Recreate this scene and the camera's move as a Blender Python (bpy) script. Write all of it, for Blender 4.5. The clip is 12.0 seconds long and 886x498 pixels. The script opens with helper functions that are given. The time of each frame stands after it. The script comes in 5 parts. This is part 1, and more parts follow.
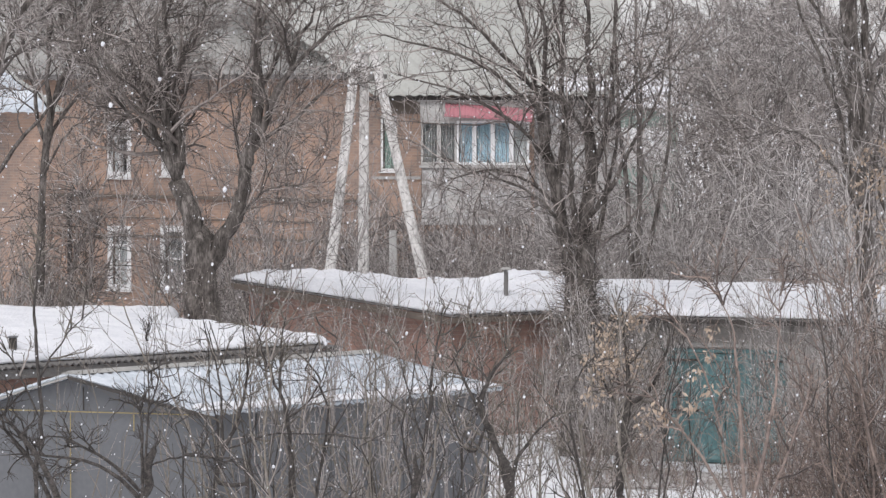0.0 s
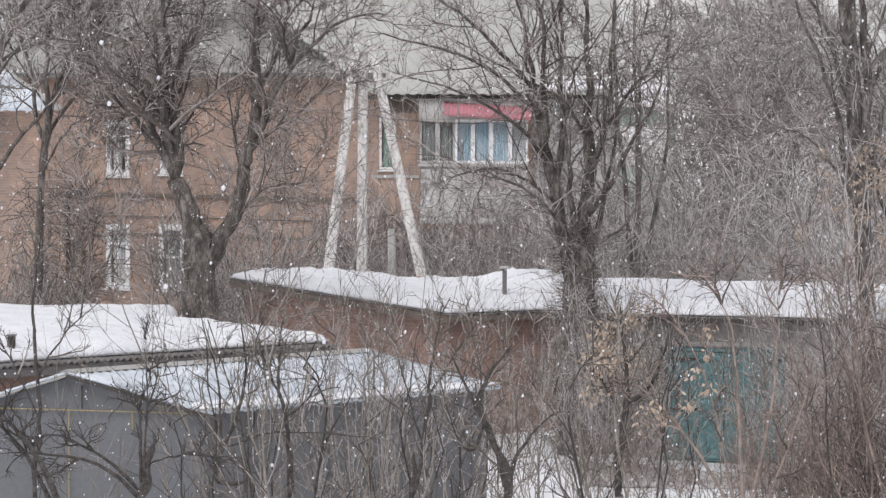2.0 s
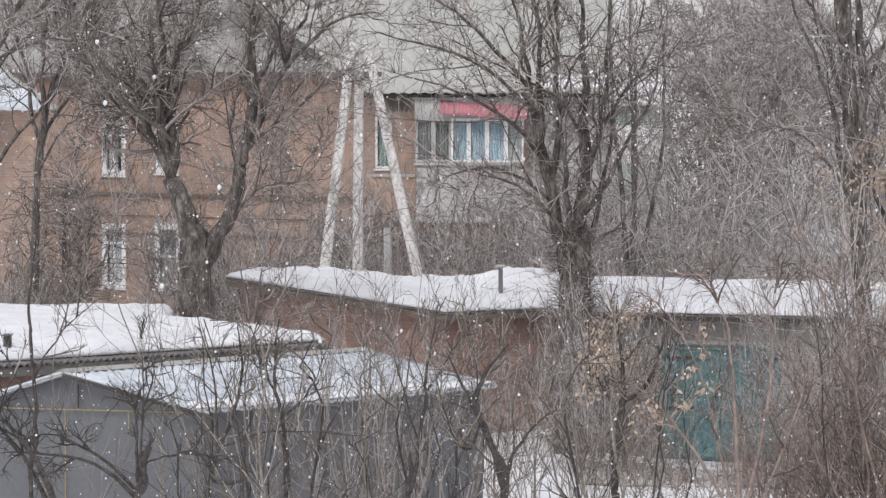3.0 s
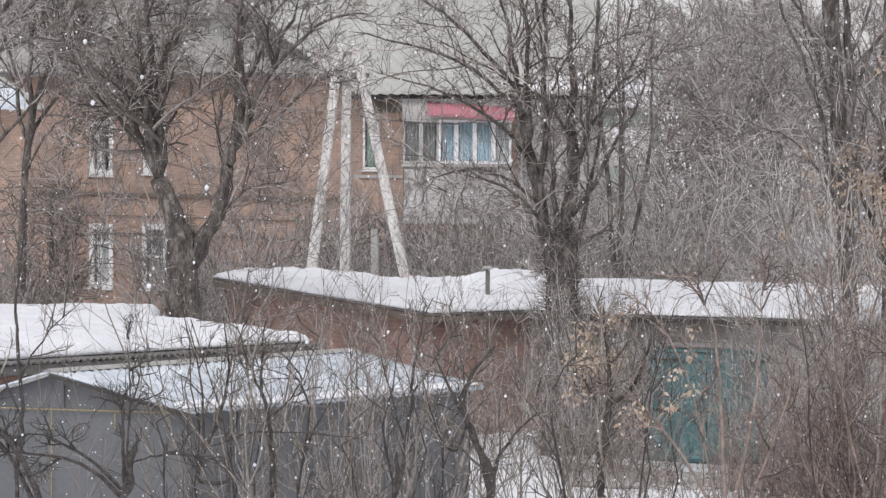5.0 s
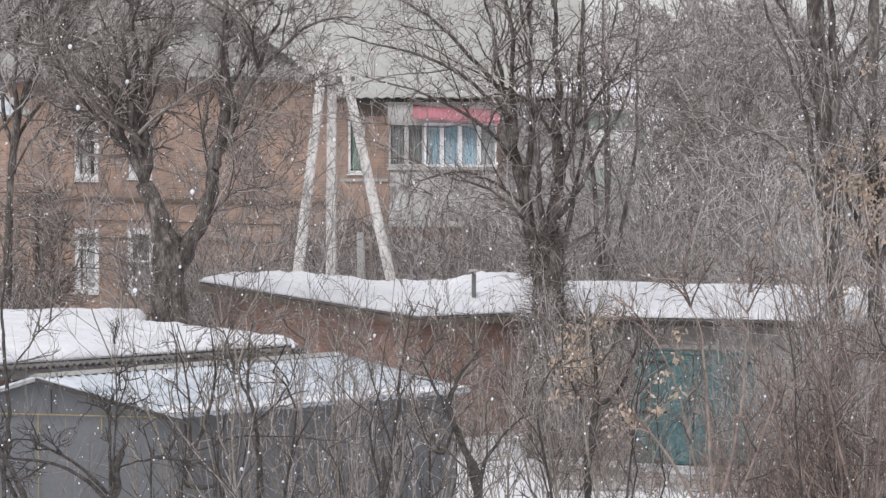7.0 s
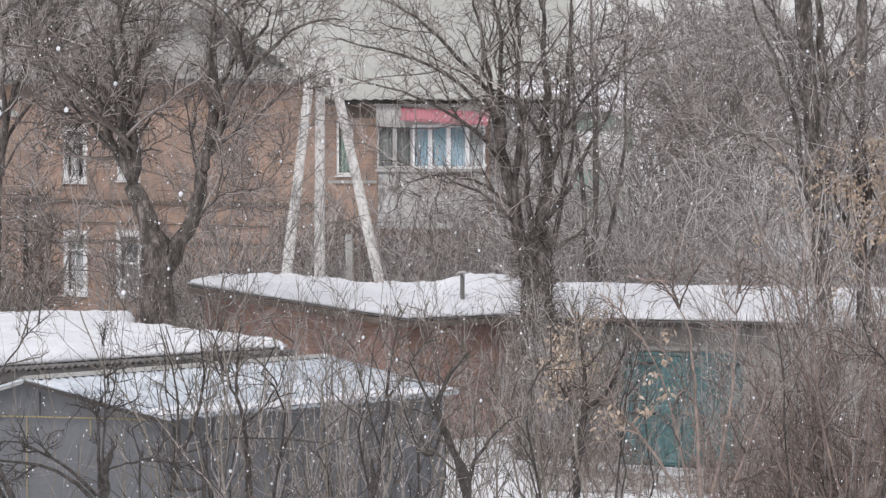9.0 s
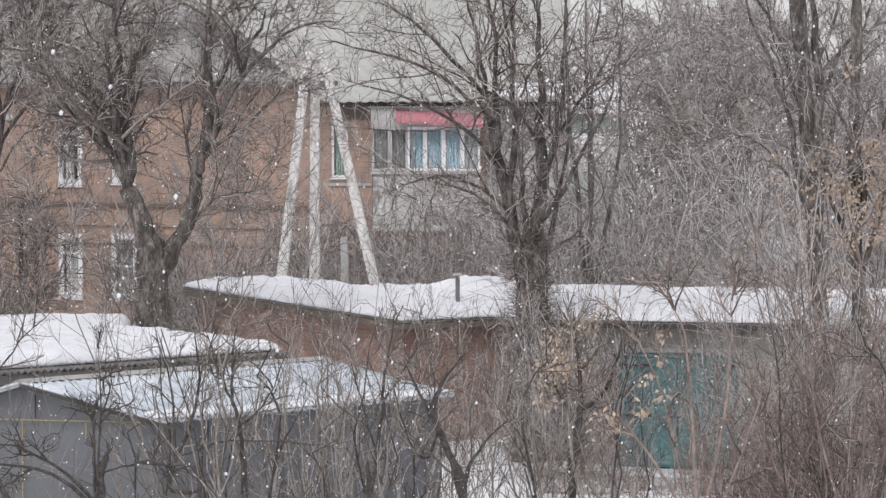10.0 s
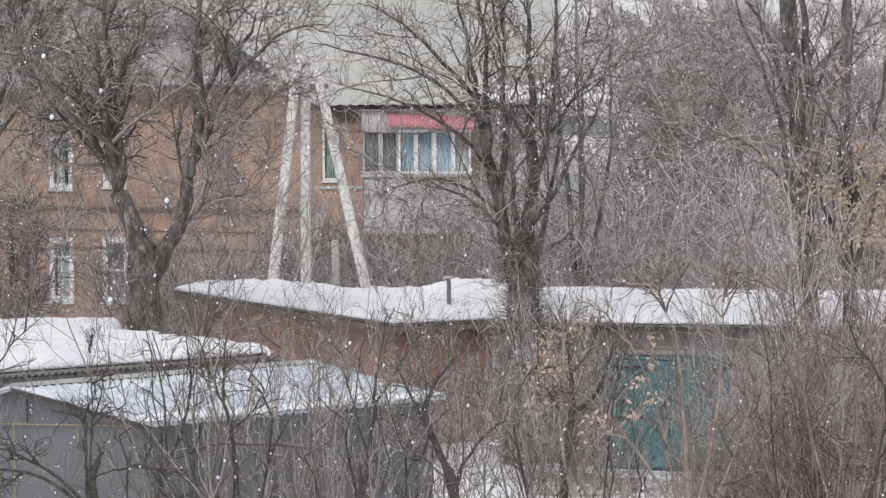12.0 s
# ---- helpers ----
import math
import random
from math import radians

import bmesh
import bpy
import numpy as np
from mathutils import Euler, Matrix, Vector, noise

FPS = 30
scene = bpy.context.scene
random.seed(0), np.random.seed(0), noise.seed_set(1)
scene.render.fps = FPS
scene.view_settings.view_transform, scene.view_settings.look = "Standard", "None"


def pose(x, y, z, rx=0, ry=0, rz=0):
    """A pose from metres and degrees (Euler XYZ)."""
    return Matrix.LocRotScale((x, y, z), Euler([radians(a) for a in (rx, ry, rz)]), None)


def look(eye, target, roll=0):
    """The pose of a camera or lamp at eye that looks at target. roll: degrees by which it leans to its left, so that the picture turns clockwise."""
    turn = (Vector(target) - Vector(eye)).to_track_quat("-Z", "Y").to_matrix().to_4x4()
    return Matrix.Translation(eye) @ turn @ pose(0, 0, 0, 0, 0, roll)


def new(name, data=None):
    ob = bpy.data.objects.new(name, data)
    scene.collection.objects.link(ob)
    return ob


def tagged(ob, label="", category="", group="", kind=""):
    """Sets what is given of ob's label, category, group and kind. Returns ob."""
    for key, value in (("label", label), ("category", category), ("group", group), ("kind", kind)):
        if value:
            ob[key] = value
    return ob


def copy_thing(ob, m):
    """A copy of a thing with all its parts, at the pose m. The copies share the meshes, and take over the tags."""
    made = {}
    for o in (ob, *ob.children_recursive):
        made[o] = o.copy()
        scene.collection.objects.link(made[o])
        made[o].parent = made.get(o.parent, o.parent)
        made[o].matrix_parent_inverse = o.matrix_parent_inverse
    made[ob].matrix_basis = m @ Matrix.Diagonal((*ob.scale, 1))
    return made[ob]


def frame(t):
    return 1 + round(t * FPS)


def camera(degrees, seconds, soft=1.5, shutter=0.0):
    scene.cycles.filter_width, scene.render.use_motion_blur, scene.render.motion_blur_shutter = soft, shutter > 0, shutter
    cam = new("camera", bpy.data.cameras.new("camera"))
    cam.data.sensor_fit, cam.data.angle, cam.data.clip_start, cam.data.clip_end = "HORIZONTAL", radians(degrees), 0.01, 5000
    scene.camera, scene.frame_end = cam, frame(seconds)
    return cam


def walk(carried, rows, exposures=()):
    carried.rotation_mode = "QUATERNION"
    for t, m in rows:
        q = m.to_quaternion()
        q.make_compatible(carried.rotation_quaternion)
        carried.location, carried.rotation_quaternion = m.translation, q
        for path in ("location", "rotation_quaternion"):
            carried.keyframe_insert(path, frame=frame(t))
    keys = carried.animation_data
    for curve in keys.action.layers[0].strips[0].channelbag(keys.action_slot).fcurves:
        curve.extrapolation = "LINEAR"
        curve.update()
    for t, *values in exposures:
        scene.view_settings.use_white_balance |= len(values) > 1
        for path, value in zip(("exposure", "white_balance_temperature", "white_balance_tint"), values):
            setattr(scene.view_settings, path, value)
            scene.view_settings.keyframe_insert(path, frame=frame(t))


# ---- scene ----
# The camera stands at an upper window and turns slowly to the right.
cam = camera(10.0, 12.0, soft=1.4)
EYE = 6.8
TURNS = [
    (0.0, 0.0000, -1.8599, 0.000),
    (0.5, -0.0053, -1.8636, 0.012),
    (1.0, 0.0006, -1.8731, -0.022),
    (1.5, -0.0073, -1.8740, -0.001),
    (2.0, -0.0153, -1.8749, -0.032),
    (2.5, -0.0349, -1.8802, -0.059),
    (3.0, -0.0631, -1.8879, 0.049),
    (5.0, -0.2010, -1.8731, -0.184),
    (5.5, -0.2431, -1.8634, -0.126),
    (6.0, -0.2822, -1.8496, 0.026),
    (6.5, -0.3274, -1.8405, -0.029),
    (7.0, -0.3679, -1.8368, 0.078),
    (9.0, -0.4998, -1.8172, 0.136),
    (9.5, -0.5274, -1.8029, 0.226),
    (10.0, -0.5582, -1.7913, 0.259),
    (10.5, -0.5802, -1.7836, 0.277),
    (11.0, -0.6113, -1.7767, 0.376),
    (11.5, -0.6403, -1.7671, 0.378),
    (12.0, -0.6648, -1.7614, 0.451),
]
walk(cam, [(t, pose(0, 0, EYE, 90 + pitch, roll, yaw)) for t, yaw, pitch, roll in TURNS])

# ---- light: an overcast snowy day ----
scene.view_settings.exposure = 0.12
world = bpy.data.worlds.new("overcast_sky")
scene.world = world
world.use_nodes = True
wt = world.node_tree
wt.nodes.clear()
sky = wt.nodes.new("ShaderNodeTexSky")
sky.sky_type = "NISHITA"
sky.sun_disc = False
sky.sun_elevation, sky.sun_rotation = radians(48), radians(200)
sky.air_density, sky.dust_density, sky.ozone_density = 1.0, 1.5, 1.0
grey = wt.nodes.new("ShaderNodeHueSaturation")
grey.inputs["Saturation"].default_value = 0.25
bg = wt.nodes.new("ShaderNodeBackground")
bg.inputs["Strength"].default_value = 0.125
out = wt.nodes.new("ShaderNodeOutputWorld")
wt.links.new(sky.outputs[0], grey.inputs["Color"])
cloud = wt.nodes.new("ShaderNodeMix")
cloud.data_type = "RGBA"
cloud.inputs[0].default_value = 0.55
cloud.inputs[7].default_value = (7.2, 7.1, 7.35, 1)
wt.links.new(grey.outputs[0], cloud.inputs[6])
wt.links.new(cloud.outputs[2], bg.inputs["Color"])
wt.links.new(bg.outputs[0], out.inputs["Surface"])
sun = new("sun", bpy.data.lights.new("sun", "SUN"))
sun.data.energy, sun.data.angle, sun.data.color = 1.45, radians(30), (0.985, 0.96, 0.985)
sun.matrix_world = look((0, 0, 60), (8, 50, 0))


# ---- materials ----
def material(name, colours, scale=4.0, fine=40.0, rough=0.85, bump=0.3, metal=0.0, stretch=(1, 1, 1), spread=0.2, depth=0.02, island=0.0):
    """Two noises, one broad and one fine, mix the colours; the fine one gives the relief."""
    m = bpy.data.materials.new(name)
    m.use_nodes = True
    nt = m.node_tree
    b = nt.nodes["Principled BSDF"]
    b.inputs["Roughness"].default_value, b.inputs["Metallic"].default_value = rough, metal
    co = nt.nodes.new("ShaderNodeTexCoord")
    mp = nt.nodes.new("ShaderNodeMapping")
    mp.inputs["Scale"].default_value = stretch
    nt.links.new(co.outputs["Object"], mp.inputs["Vector"])
    n1, n2 = nt.nodes.new("ShaderNodeTexNoise"), nt.nodes.new("ShaderNodeTexNoise")
    for n, s in ((n1, scale), (n2, fine)):
        n.inputs["Scale"].default_value, n.inputs["Detail"].default_value = s, 4
        nt.links.new(mp.outputs[0], n.inputs["Vector"])
    mix = nt.nodes.new("ShaderNodeMath")
    mix.operation = "MULTIPLY_ADD"
    mix.inputs[1].default_value = 0.45
    nt.links.new(n2.outputs[0], mix.inputs[0])
    half = nt.nodes.new("ShaderNodeMath")
    half.operation = "MULTIPLY"
    half.inputs[1].default_value = 0.55
    nt.links.new(n1.outputs[0], half.inputs[0])
    nt.links.new(half.outputs[0], mix.inputs[2])
    ramp = nt.nodes.new("ShaderNodeValToRGB")
    el = ramp.color_ramp.elements
    k = len(colours)
    while len(el) < k:
        el.new(0.5)
    for i, c in enumerate(colours):
        el[i].position = 0.5 - spread + 2 * spread * i / max(1, k - 1)
        el[i].color = (*c, 1)
    if island:
        geo = nt.nodes.new("ShaderNodeNewGeometry")
        vary = nt.nodes.new("ShaderNodeMath")
        vary.operation = "MULTIPLY_ADD"
        vary.inputs[1].default_value = island
        nt.links.new(geo.outputs["Random Per Island"], vary.inputs[0])
        shift = nt.nodes.new("ShaderNodeMath")
        shift.operation = "SUBTRACT"
        shift.inputs[1].default_value = island / 2
        nt.links.new(mix.outputs[0], shift.inputs[0])
        nt.links.new(shift.outputs[0], vary.inputs[2])
        nt.links.new(vary.outputs[0], ramp.inputs[0])
    else:
        nt.links.new(mix.outputs[0], ramp.inputs[0])
    nt.links.new(ramp.outputs[0], b.inputs["Base Color"])
    if bump:
        bp = nt.nodes.new("ShaderNodeBump")
        bp.inputs["Strength"].default_value, bp.inputs["Distance"].default_value = bump, depth
        nt.links.new(mix.outputs[0], bp.inputs["Height"])
        nt.links.new(bp.outputs[0], b.inputs["Normal"])
    return m


def brickwork(name, dark, light, mortar, grime):
    """Courses of brick with mortar, blotched by weather."""
    m = material(name, (grime, dark, light), 0.45, 3.2, 0.9, 0.0, spread=0.11)
    nt = m.node_tree
    b = nt.nodes["Principled BSDF"]
    ramp = [n for n in nt.nodes if n.bl_idname == "ShaderNodeValToRGB"][0]
    tex = nt.nodes.new("ShaderNodeTexBrick")
    tex.inputs["Scale"].default_value = 1.0
    tex.inputs["Brick Width"].default_value, tex.inputs["Row Height"].default_value = 0.26, 0.077
    tex.inputs["Mortar Size"].default_value = 0.007
    tex.inputs["Color1"].default_value = (*[0.75 * c for c in dark], 1)
    tex.inputs["Color2"].default_value = (*light, 1)
    tex.inputs["Mortar"].default_value = (*mortar, 1)
    uv = nt.nodes.new("ShaderNodeUVMap")
    nt.links.new(uv.outputs[0], tex.inputs["Vector"])
    mx = nt.nodes.new("ShaderNodeMix")
    mx.data_type = "RGBA"
    mx.inputs[0].default_value = 0.38
    nt.links.new(ramp.outputs[0], mx.inputs[6])
    nt.links.new(tex.outputs["Color"], mx.inputs[7])
    nt.links.new(mx.outputs[2], b.inputs["Base Color"])
    bp = nt.nodes.new("ShaderNodeBump")
    bp.inputs["Strength"].default_value, bp.inputs["Distance"].default_value = 0.6, 0.01
    bp.invert = True
    nt.links.new(tex.outputs["Fac"], bp.inputs["Height"])
    nt.links.new(bp.outputs[0], b.inputs["Normal"])
    return m


M_SNOW = material("snow", ((0.64, 0.655, 0.69), (0.76, 0.765, 0.80), (0.86, 0.865, 0.89)), 1.8, 20, 0.6, 0.8, spread=0.17, depth=0.10)
M_GROUND_SNOW = material("trodden_snow", ((0.55, 0.54, 0.54), (0.8, 0.81, 0.84), (0.88, 0.88, 0.9)), 0.5, 5, 0.7, 0.6, spread=0.16, depth=0.1)
M_HOUSE = brickwork("house_brick", (0.31, 0.222, 0.18), (0.455, 0.30, 0.22), (0.42, 0.37, 0.33), (0.23, 0.19, 0.168))
M_GARAGE = brickwork("garage_brick", (0.32, 0.197, 0.163), (0.44, 0.267, 0.205), (0.36, 0.31, 0.29), (0.23, 0.165, 0.148))
M_BLOCK = material("concrete_blocks", ((0.25, 0.24, 0.23), (0.40, 0.38, 0.36)), 1.2, 20, 0.9, 0.4)
M_TIN = material("grey_painted_tin", ((0.112, 0.116, 0.125), (0.152, 0.156, 0.166)), 0.8, 14, 0.6, 0.1, spread=0.2)
M_ROOF = material("galvanised_roof", ((0.35, 0.352, 0.33), (0.485, 0.487, 0.458)), 0.6, 12, 0.55, 0.1, metal=0.1, spread=0.2)
M_OLDROOF = material("weathered_grey_roof", ((0.27, 0.265, 0.255), (0.42, 0.415, 0.395)), 0.7, 14, 0.8, 0.2)
M_SLATE = material("cement_slate", ((0.11, 0.105, 0.10), (0.24, 0.23, 0.225)), 2, 25, 0.9, 0.3)
M_DUSTED = material("snow_dusted_slate", ((0.34, 0.38, 0.425), (0.51, 0.55, 0.60), (0.65, 0.685, 0.73)), 1.1, 6, 0.7, 0.3, spread=0.13)
M_WHITE = material("white_paint", ((0.66, 0.66, 0.66), (0.8, 0.8, 0.8)), 3, 30, 0.6, 0.1)
M_WHITEWASH = material("weathered_whitewash", ((0.22, 0.21, 0.20), (0.60, 0.58, 0.56), (0.78, 0.76, 0.74)), 5, 22, 0.9, 0.4, spread=0.17, stretch=(1, 1, 0.6))
M_CONCRETE = material("pale_concrete", ((0.30, 0.29, 0.28), (0.50, 0.49, 0.47)), 2, 20, 0.9, 0.3)
M_PANEL = material("balcony_panel", ((0.15, 0.125, 0.115), (0.29, 0.275, 0.265), (0.48, 0.475, 0.47)), 2.0, 8, 0.8, 0.2, spread=0.12)
M_RED = material("faded_red_sheet", ((0.38, 0.145, 0.17), (0.48, 0.20, 0.23)), 2, 18, 0.6, 0.1)
M_GREEN = material("green_gate_paint", ((0.075, 0.13, 0.135), (0.10, 0.20, 0.21), (0.20, 0.31, 0.31)), 2.6, 18, 0.65, 0.3, spread=0.15, stretch=(1, 1, 0.45))
M_YELLOW = material("yellow_pipe_paint", ((0.27, 0.215, 0.10), (0.40, 0.32, 0.15)), 5, 30, 0.6, 0.1)
# iron fittings; also the painted shade of the balcony part's eave
M_DARK = material("dark_iron_and_eave_shade", ((0.03, 0.028, 0.026), (0.07, 0.06, 0.055)), 5, 30, 0.7, 0.2)
M_WOOD = material("old_boards", ((0.10, 0.08, 0.065), (0.20, 0.165, 0.14)), 3, 25, 0.9, 0.3, stretch=(1, 1, 0.2))
M_CURTAIN = material("blue_curtain", ((0.33, 0.47, 0.56), (0.50, 0.61, 0.67)), 3, 20, 0.9, 0.1, stretch=(4, 4, 0.3))
M_LACE = material("white_curtain", ((0.36, 0.36, 0.36), (0.64, 0.64, 0.64)), 5, 26, 0.9, 0.1, stretch=(4, 4, 0.4))
M_BLIND = material("grey_curtain", ((0.15, 0.15, 0.15), (0.29, 0.285, 0.28)), 5, 20, 0.9, 0.1, stretch=(4, 4, 0.4))
# indoor gloom put into the colour of inner walls and floors
M_ROOM = material("room_shade", ((0.10, 0.10, 0.10), (0.16, 0.15, 0.15)), 1, 8, 0.9, 0.0)
M_GREENWALL = material("pale_green_boards", ((0.20, 0.26, 0.23), (0.28, 0.35, 0.31)), 2, 12, 0.8, 0.1)
M_BARK = material("dark_bark", ((0.042, 0.036, 0.032), (0.115, 0.101, 0.092), (0.26, 0.232, 0.214)), 9, 34, 0.95, 1.0, spread=0.13, stretch=(1, 1, 0.3), depth=0.06)
M_TWIG = material("grey_twigs", ((0.095, 0.083, 0.078), (0.25, 0.225, 0.212), (0.60, 0.555, 0.535)), 2, 15, 0.9, 0.0, island=0.75, spread=0.36)
M_PALE = material("pale_twigs", ((0.12, 0.108, 0.103), (0.34, 0.315, 0.303), (0.68, 0.64, 0.62)), 2, 15, 0.9, 0.0, island=0.75, spread=0.36)
# twigs paled in colour to stand in for the haze of distance
M_HAZETWIG = material("haze_paled_twigs", ((0.30, 0.28, 0.275), (0.52, 0.495, 0.485)), 1, 8, 0.9, 0.0, island=0.5)
M_RUST = material("russet_stems", ((0.065, 0.052, 0.047), (0.18, 0.142, 0.126), (0.43, 0.335, 0.285)), 2, 15, 0.9, 0.0, island=0.75, spread=0.36)
M_STEM = material("dark_stems", ((0.075, 0.066, 0.061), (0.17, 0.15, 0.124), (0.42, 0.375, 0.352)), 3, 18, 0.9, 0.2, island=0.75, spread=0.36)
M_SEED = material("dry_seed_wings", ((0.38, 0.29, 0.215), (0.56, 0.46, 0.375)), 8, 40, 0.9, 0.0)
M_SLUSH = material("slushy_dirt", ((0.26, 0.23, 0.215), (0.48, 0.455, 0.44), (0.72, 0.715, 0.72)), 0.9, 7, 0.7, 0.7, spread=0.14, depth=0.05)
M_GNARL = material("black_wet_bark", ((0.022, 0.019, 0.018), (0.055, 0.048, 0.044), (0.115, 0.10, 0.092)), 12, 50, 0.85, 0.8, spread=0.14)
M_DEEP = material("brown_twigs", ((0.068, 0.058, 0.053), (0.18, 0.155, 0.142), (0.52, 0.465, 0.435)), 2, 15, 0.9, 0.0, island=0.75, spread=0.36)
M_GLASS = bpy.data.materials.new("window_glass")
M_GLASS.use_nodes = True
gb = M_GLASS.node_tree.nodes["Principled BSDF"]
gb.inputs["Base Color"].default_value = (0.9, 0.93, 0.93, 1)
gb.inputs["Roughness"].default_value = 0.03
gb.inputs["Transmission Weight"].default_value = 1.0
gb.inputs["IOR"].default_value = 1.2


# ---- building helpers ----
def thing(name, x, y, z, label, category, group="", kind=""):
    ob = new(name)
    ob.location = (x, y, z)
    return tagged(ob, label, category, group, kind)


def root_place(ob):
    while ob.parent:
        ob = ob.parent
    return ob.location


def part(name, bm, mat, parent, label="", m=None, flat=True):
    """Links a bmesh, given in world places (or in m's), as one mesh under a thing or a part."""
    if m is not None:
        bm.transform(m)
    if parent is not None:
        bmesh.ops.translate(bm, verts=bm.verts, vec=-Vector(root_place(parent)))
    if mat in (M_HOUSE, M_GARAGE):
        layer = bm.loops.layers.uv.new("UVMap")
        for f in bm.faces:
            f.normal_update()
            n = f.normal
            side = Vector((-n.y, n.x, 0))
            side = side.normalized() if side.length > 0.1 else Vector((1, 0, 0))
            for lp in f.loops:
                lp[layer].uv = (lp.vert.co.dot(side), lp.vert.co.z)
    me = bpy.data.meshes.new(name)
    bm.to_mesh(me)
    bm.free()
    me.materials.append(mat)
    if not flat:
        for p in me.polygons:
            p.use_smooth = True
    ob = new(name, me)
    ob.parent = parent
    if label:
        tagged(ob, label)
    return ob


def box(bm, x0, x1, y0, y1, z0, z1):
    v = [bm.verts.new((x, y, z)) for x in (x0, x1) for y in (y0, y1) for z in (z0, z1)]
    for a in ((0, 1, 3, 2), (4, 6, 7, 5), (0, 4, 5, 1), (2, 3, 7, 6), (0, 2, 6, 4), (1, 5, 7, 3)):
        bm.faces.new([v[i] for i in a])
    return bm


def boxes(*lots):
    bm = bmesh.new()
    for b in lots:
        box(bm, *b)
    return bm


def bevelled(bm, w=0.01):
    bmesh.ops.bevel(bm, geom=bm.edges[:], offset=w, segments=1, affect="EDGES")
    return bm


def prism(points, push):
    """A flat outline pushed along a vector."""
    bm = bmesh.new()
    push = Vector(push)
    a = [bm.verts.new(p) for p in points]
    b = [bm.verts.new(Vector(p) + push) for p in points]
    bm.faces.new(a)
    bm.faces.new(b[::-1])
    for i in range(len(a)):
        j = (i + 1) % len(a)
        bm.faces.new((a[j], a[i], b[i], b[j]))
    bmesh.ops.recalc_face_normals(bm, faces=bm.faces)
    return bm


def pierced_wall(width, z0, z1, thick, holes):
    """A wall along x from 0, with its face at y = 0, and openings (x0, x1, z0, z1) through it."""
    xs = sorted({0.0, width, *[h[0] for h in holes], *[h[1] for h in holes]})
    zs = sorted({z0, z1, *[h[2] for h in holes], *[h[3] for h in holes]})

    def solid(i, k):
        if not (0 <= i < len(xs) - 1 and 0 <= k < len(zs) - 1):
            return False
        cx, cz = (xs[i] + xs[i + 1]) / 2, (zs[k] + zs[k + 1]) / 2
        return not any(h[0] < cx < h[1] and h[2] < cz < h[3] for h in holes)
    bm = bmesh.new()

    def quad(*p):
        bm.faces.new([bm.verts.new(q) for q in p])
    for i in range(len(xs) - 1):
        for k in range(len(zs) - 1):
            if not solid(i, k):
                continue
            a, b, c, d = xs[i], xs[i + 1], zs[k], zs[k + 1]
            quad((a, 0, c), (b, 0, c), (b, 0, d), (a, 0, d))
            quad((a, thick, d), (b, thick, d), (b, thick, c), (a, thick, c))
            if not solid(i - 1, k):
                quad((a, thick, c), (a, 0, c), (a, 0, d), (a, thick, d))
            if not solid(i + 1, k):
                quad((b, 0, c), (b, thick, c), (b, thick, d), (b, 0, d))
            if not solid(i, k - 1):
                quad((a, thick, c), (b, thick, c), (b, 0, c), (a, 0, c))
            if not solid(i, k + 1):
                quad((a, 0, d), (b, 0, d), (b, thick, d), (a, thick, d))
    bmesh.ops.remove_doubles(bm, verts=bm.verts, dist=0.0005)
    return bm


def sheet(c, nu, nv, wave=0.0, pitch=0.2, thick=0.03, sag=0.0, rough=0.0, edge=0.0, along="u", drifts=()):
    """A sheet over four corners (c00, c10, c11, c01), corrugated, sagging or uneven, closed below."""
    c = [Vector(p) for p in c]
    lu = (c[1] - c[0]).length
    lv = (c[3] - c[0]).length
    up = (c[1] - c[0]).cross(c[3] - c[0]).normalized()
    if up.z < 0:
        up = -up
    bm = bmesh.new()
    rows, low = [], []
    for j in range(nv + 1):
        r, s = [], []
        for i in range(nu + 1):
            u, v = i / nu, j / nv
            p = c[0] * (1 - u) * (1 - v) + c[1] * u * (1 - v) + c[2] * u * v + c[3] * (1 - u) * v
            h = thick
            w = u * lu if along == "u" else v * lv
            if wave:
                h += wave * math.sin(2 * math.pi * w / pitch)
            if rough:
                h += rough * (noise.noise(p * 0.7) + 0.5 * noise.noise(p * 2.1) + 0.3 * noise.noise(p * 5.3) + 0.2 * noise.noise(p * 11))
            for du, dv, su, sv, dh in drifts:
                h += dh * math.exp(-((u - du) / su) ** 2 - ((v - dv) / sv) ** 2)
            if edge:
                m = min(u * lu, (1 - u) * lu, v * lv, (1 - v) * lv)
                h = max(0.012, h * min(1, (m / edge + 0.04)) ** 0.45)
            d = -sag * math.sin(math.pi * u) * Vector((0, 0, 1))
            r.append(bm.verts.new(p + d + up * h))
            base = h - thick if wave else 0
            s.append(bm.verts.new(p + d + up * (base - (0.004 if wave else 0))))
        rows.append(r)
        low.append(s)
    for j in range(nv):
        for i in range(nu):
            bm.faces.new((rows[j][i], rows[j][i + 1], rows[j + 1][i + 1], rows[j + 1][i]))
            bm.faces.new((low[j][i], low[j + 1][i], low[j + 1][i + 1], low[j][i + 1]))
    for j in range(nv):
        bm.faces.new((rows[j][0], rows[j + 1][0], low[j + 1][0], low[j][0]))
        bm.faces.new((rows[j][nu], low[j][nu], low[j + 1][nu], rows[j + 1][nu]))
    for i in range(nu):
        bm.faces.new((rows[0][i], low[0][i], low[0][i + 1], rows[0][i + 1]))
        bm.faces.new((rows[nv][i], rows[nv][i + 1], low[nv][i + 1], low[nv][i]))
    bmesh.ops.recalc_face_normals(bm, faces=bm.faces)
    return bm


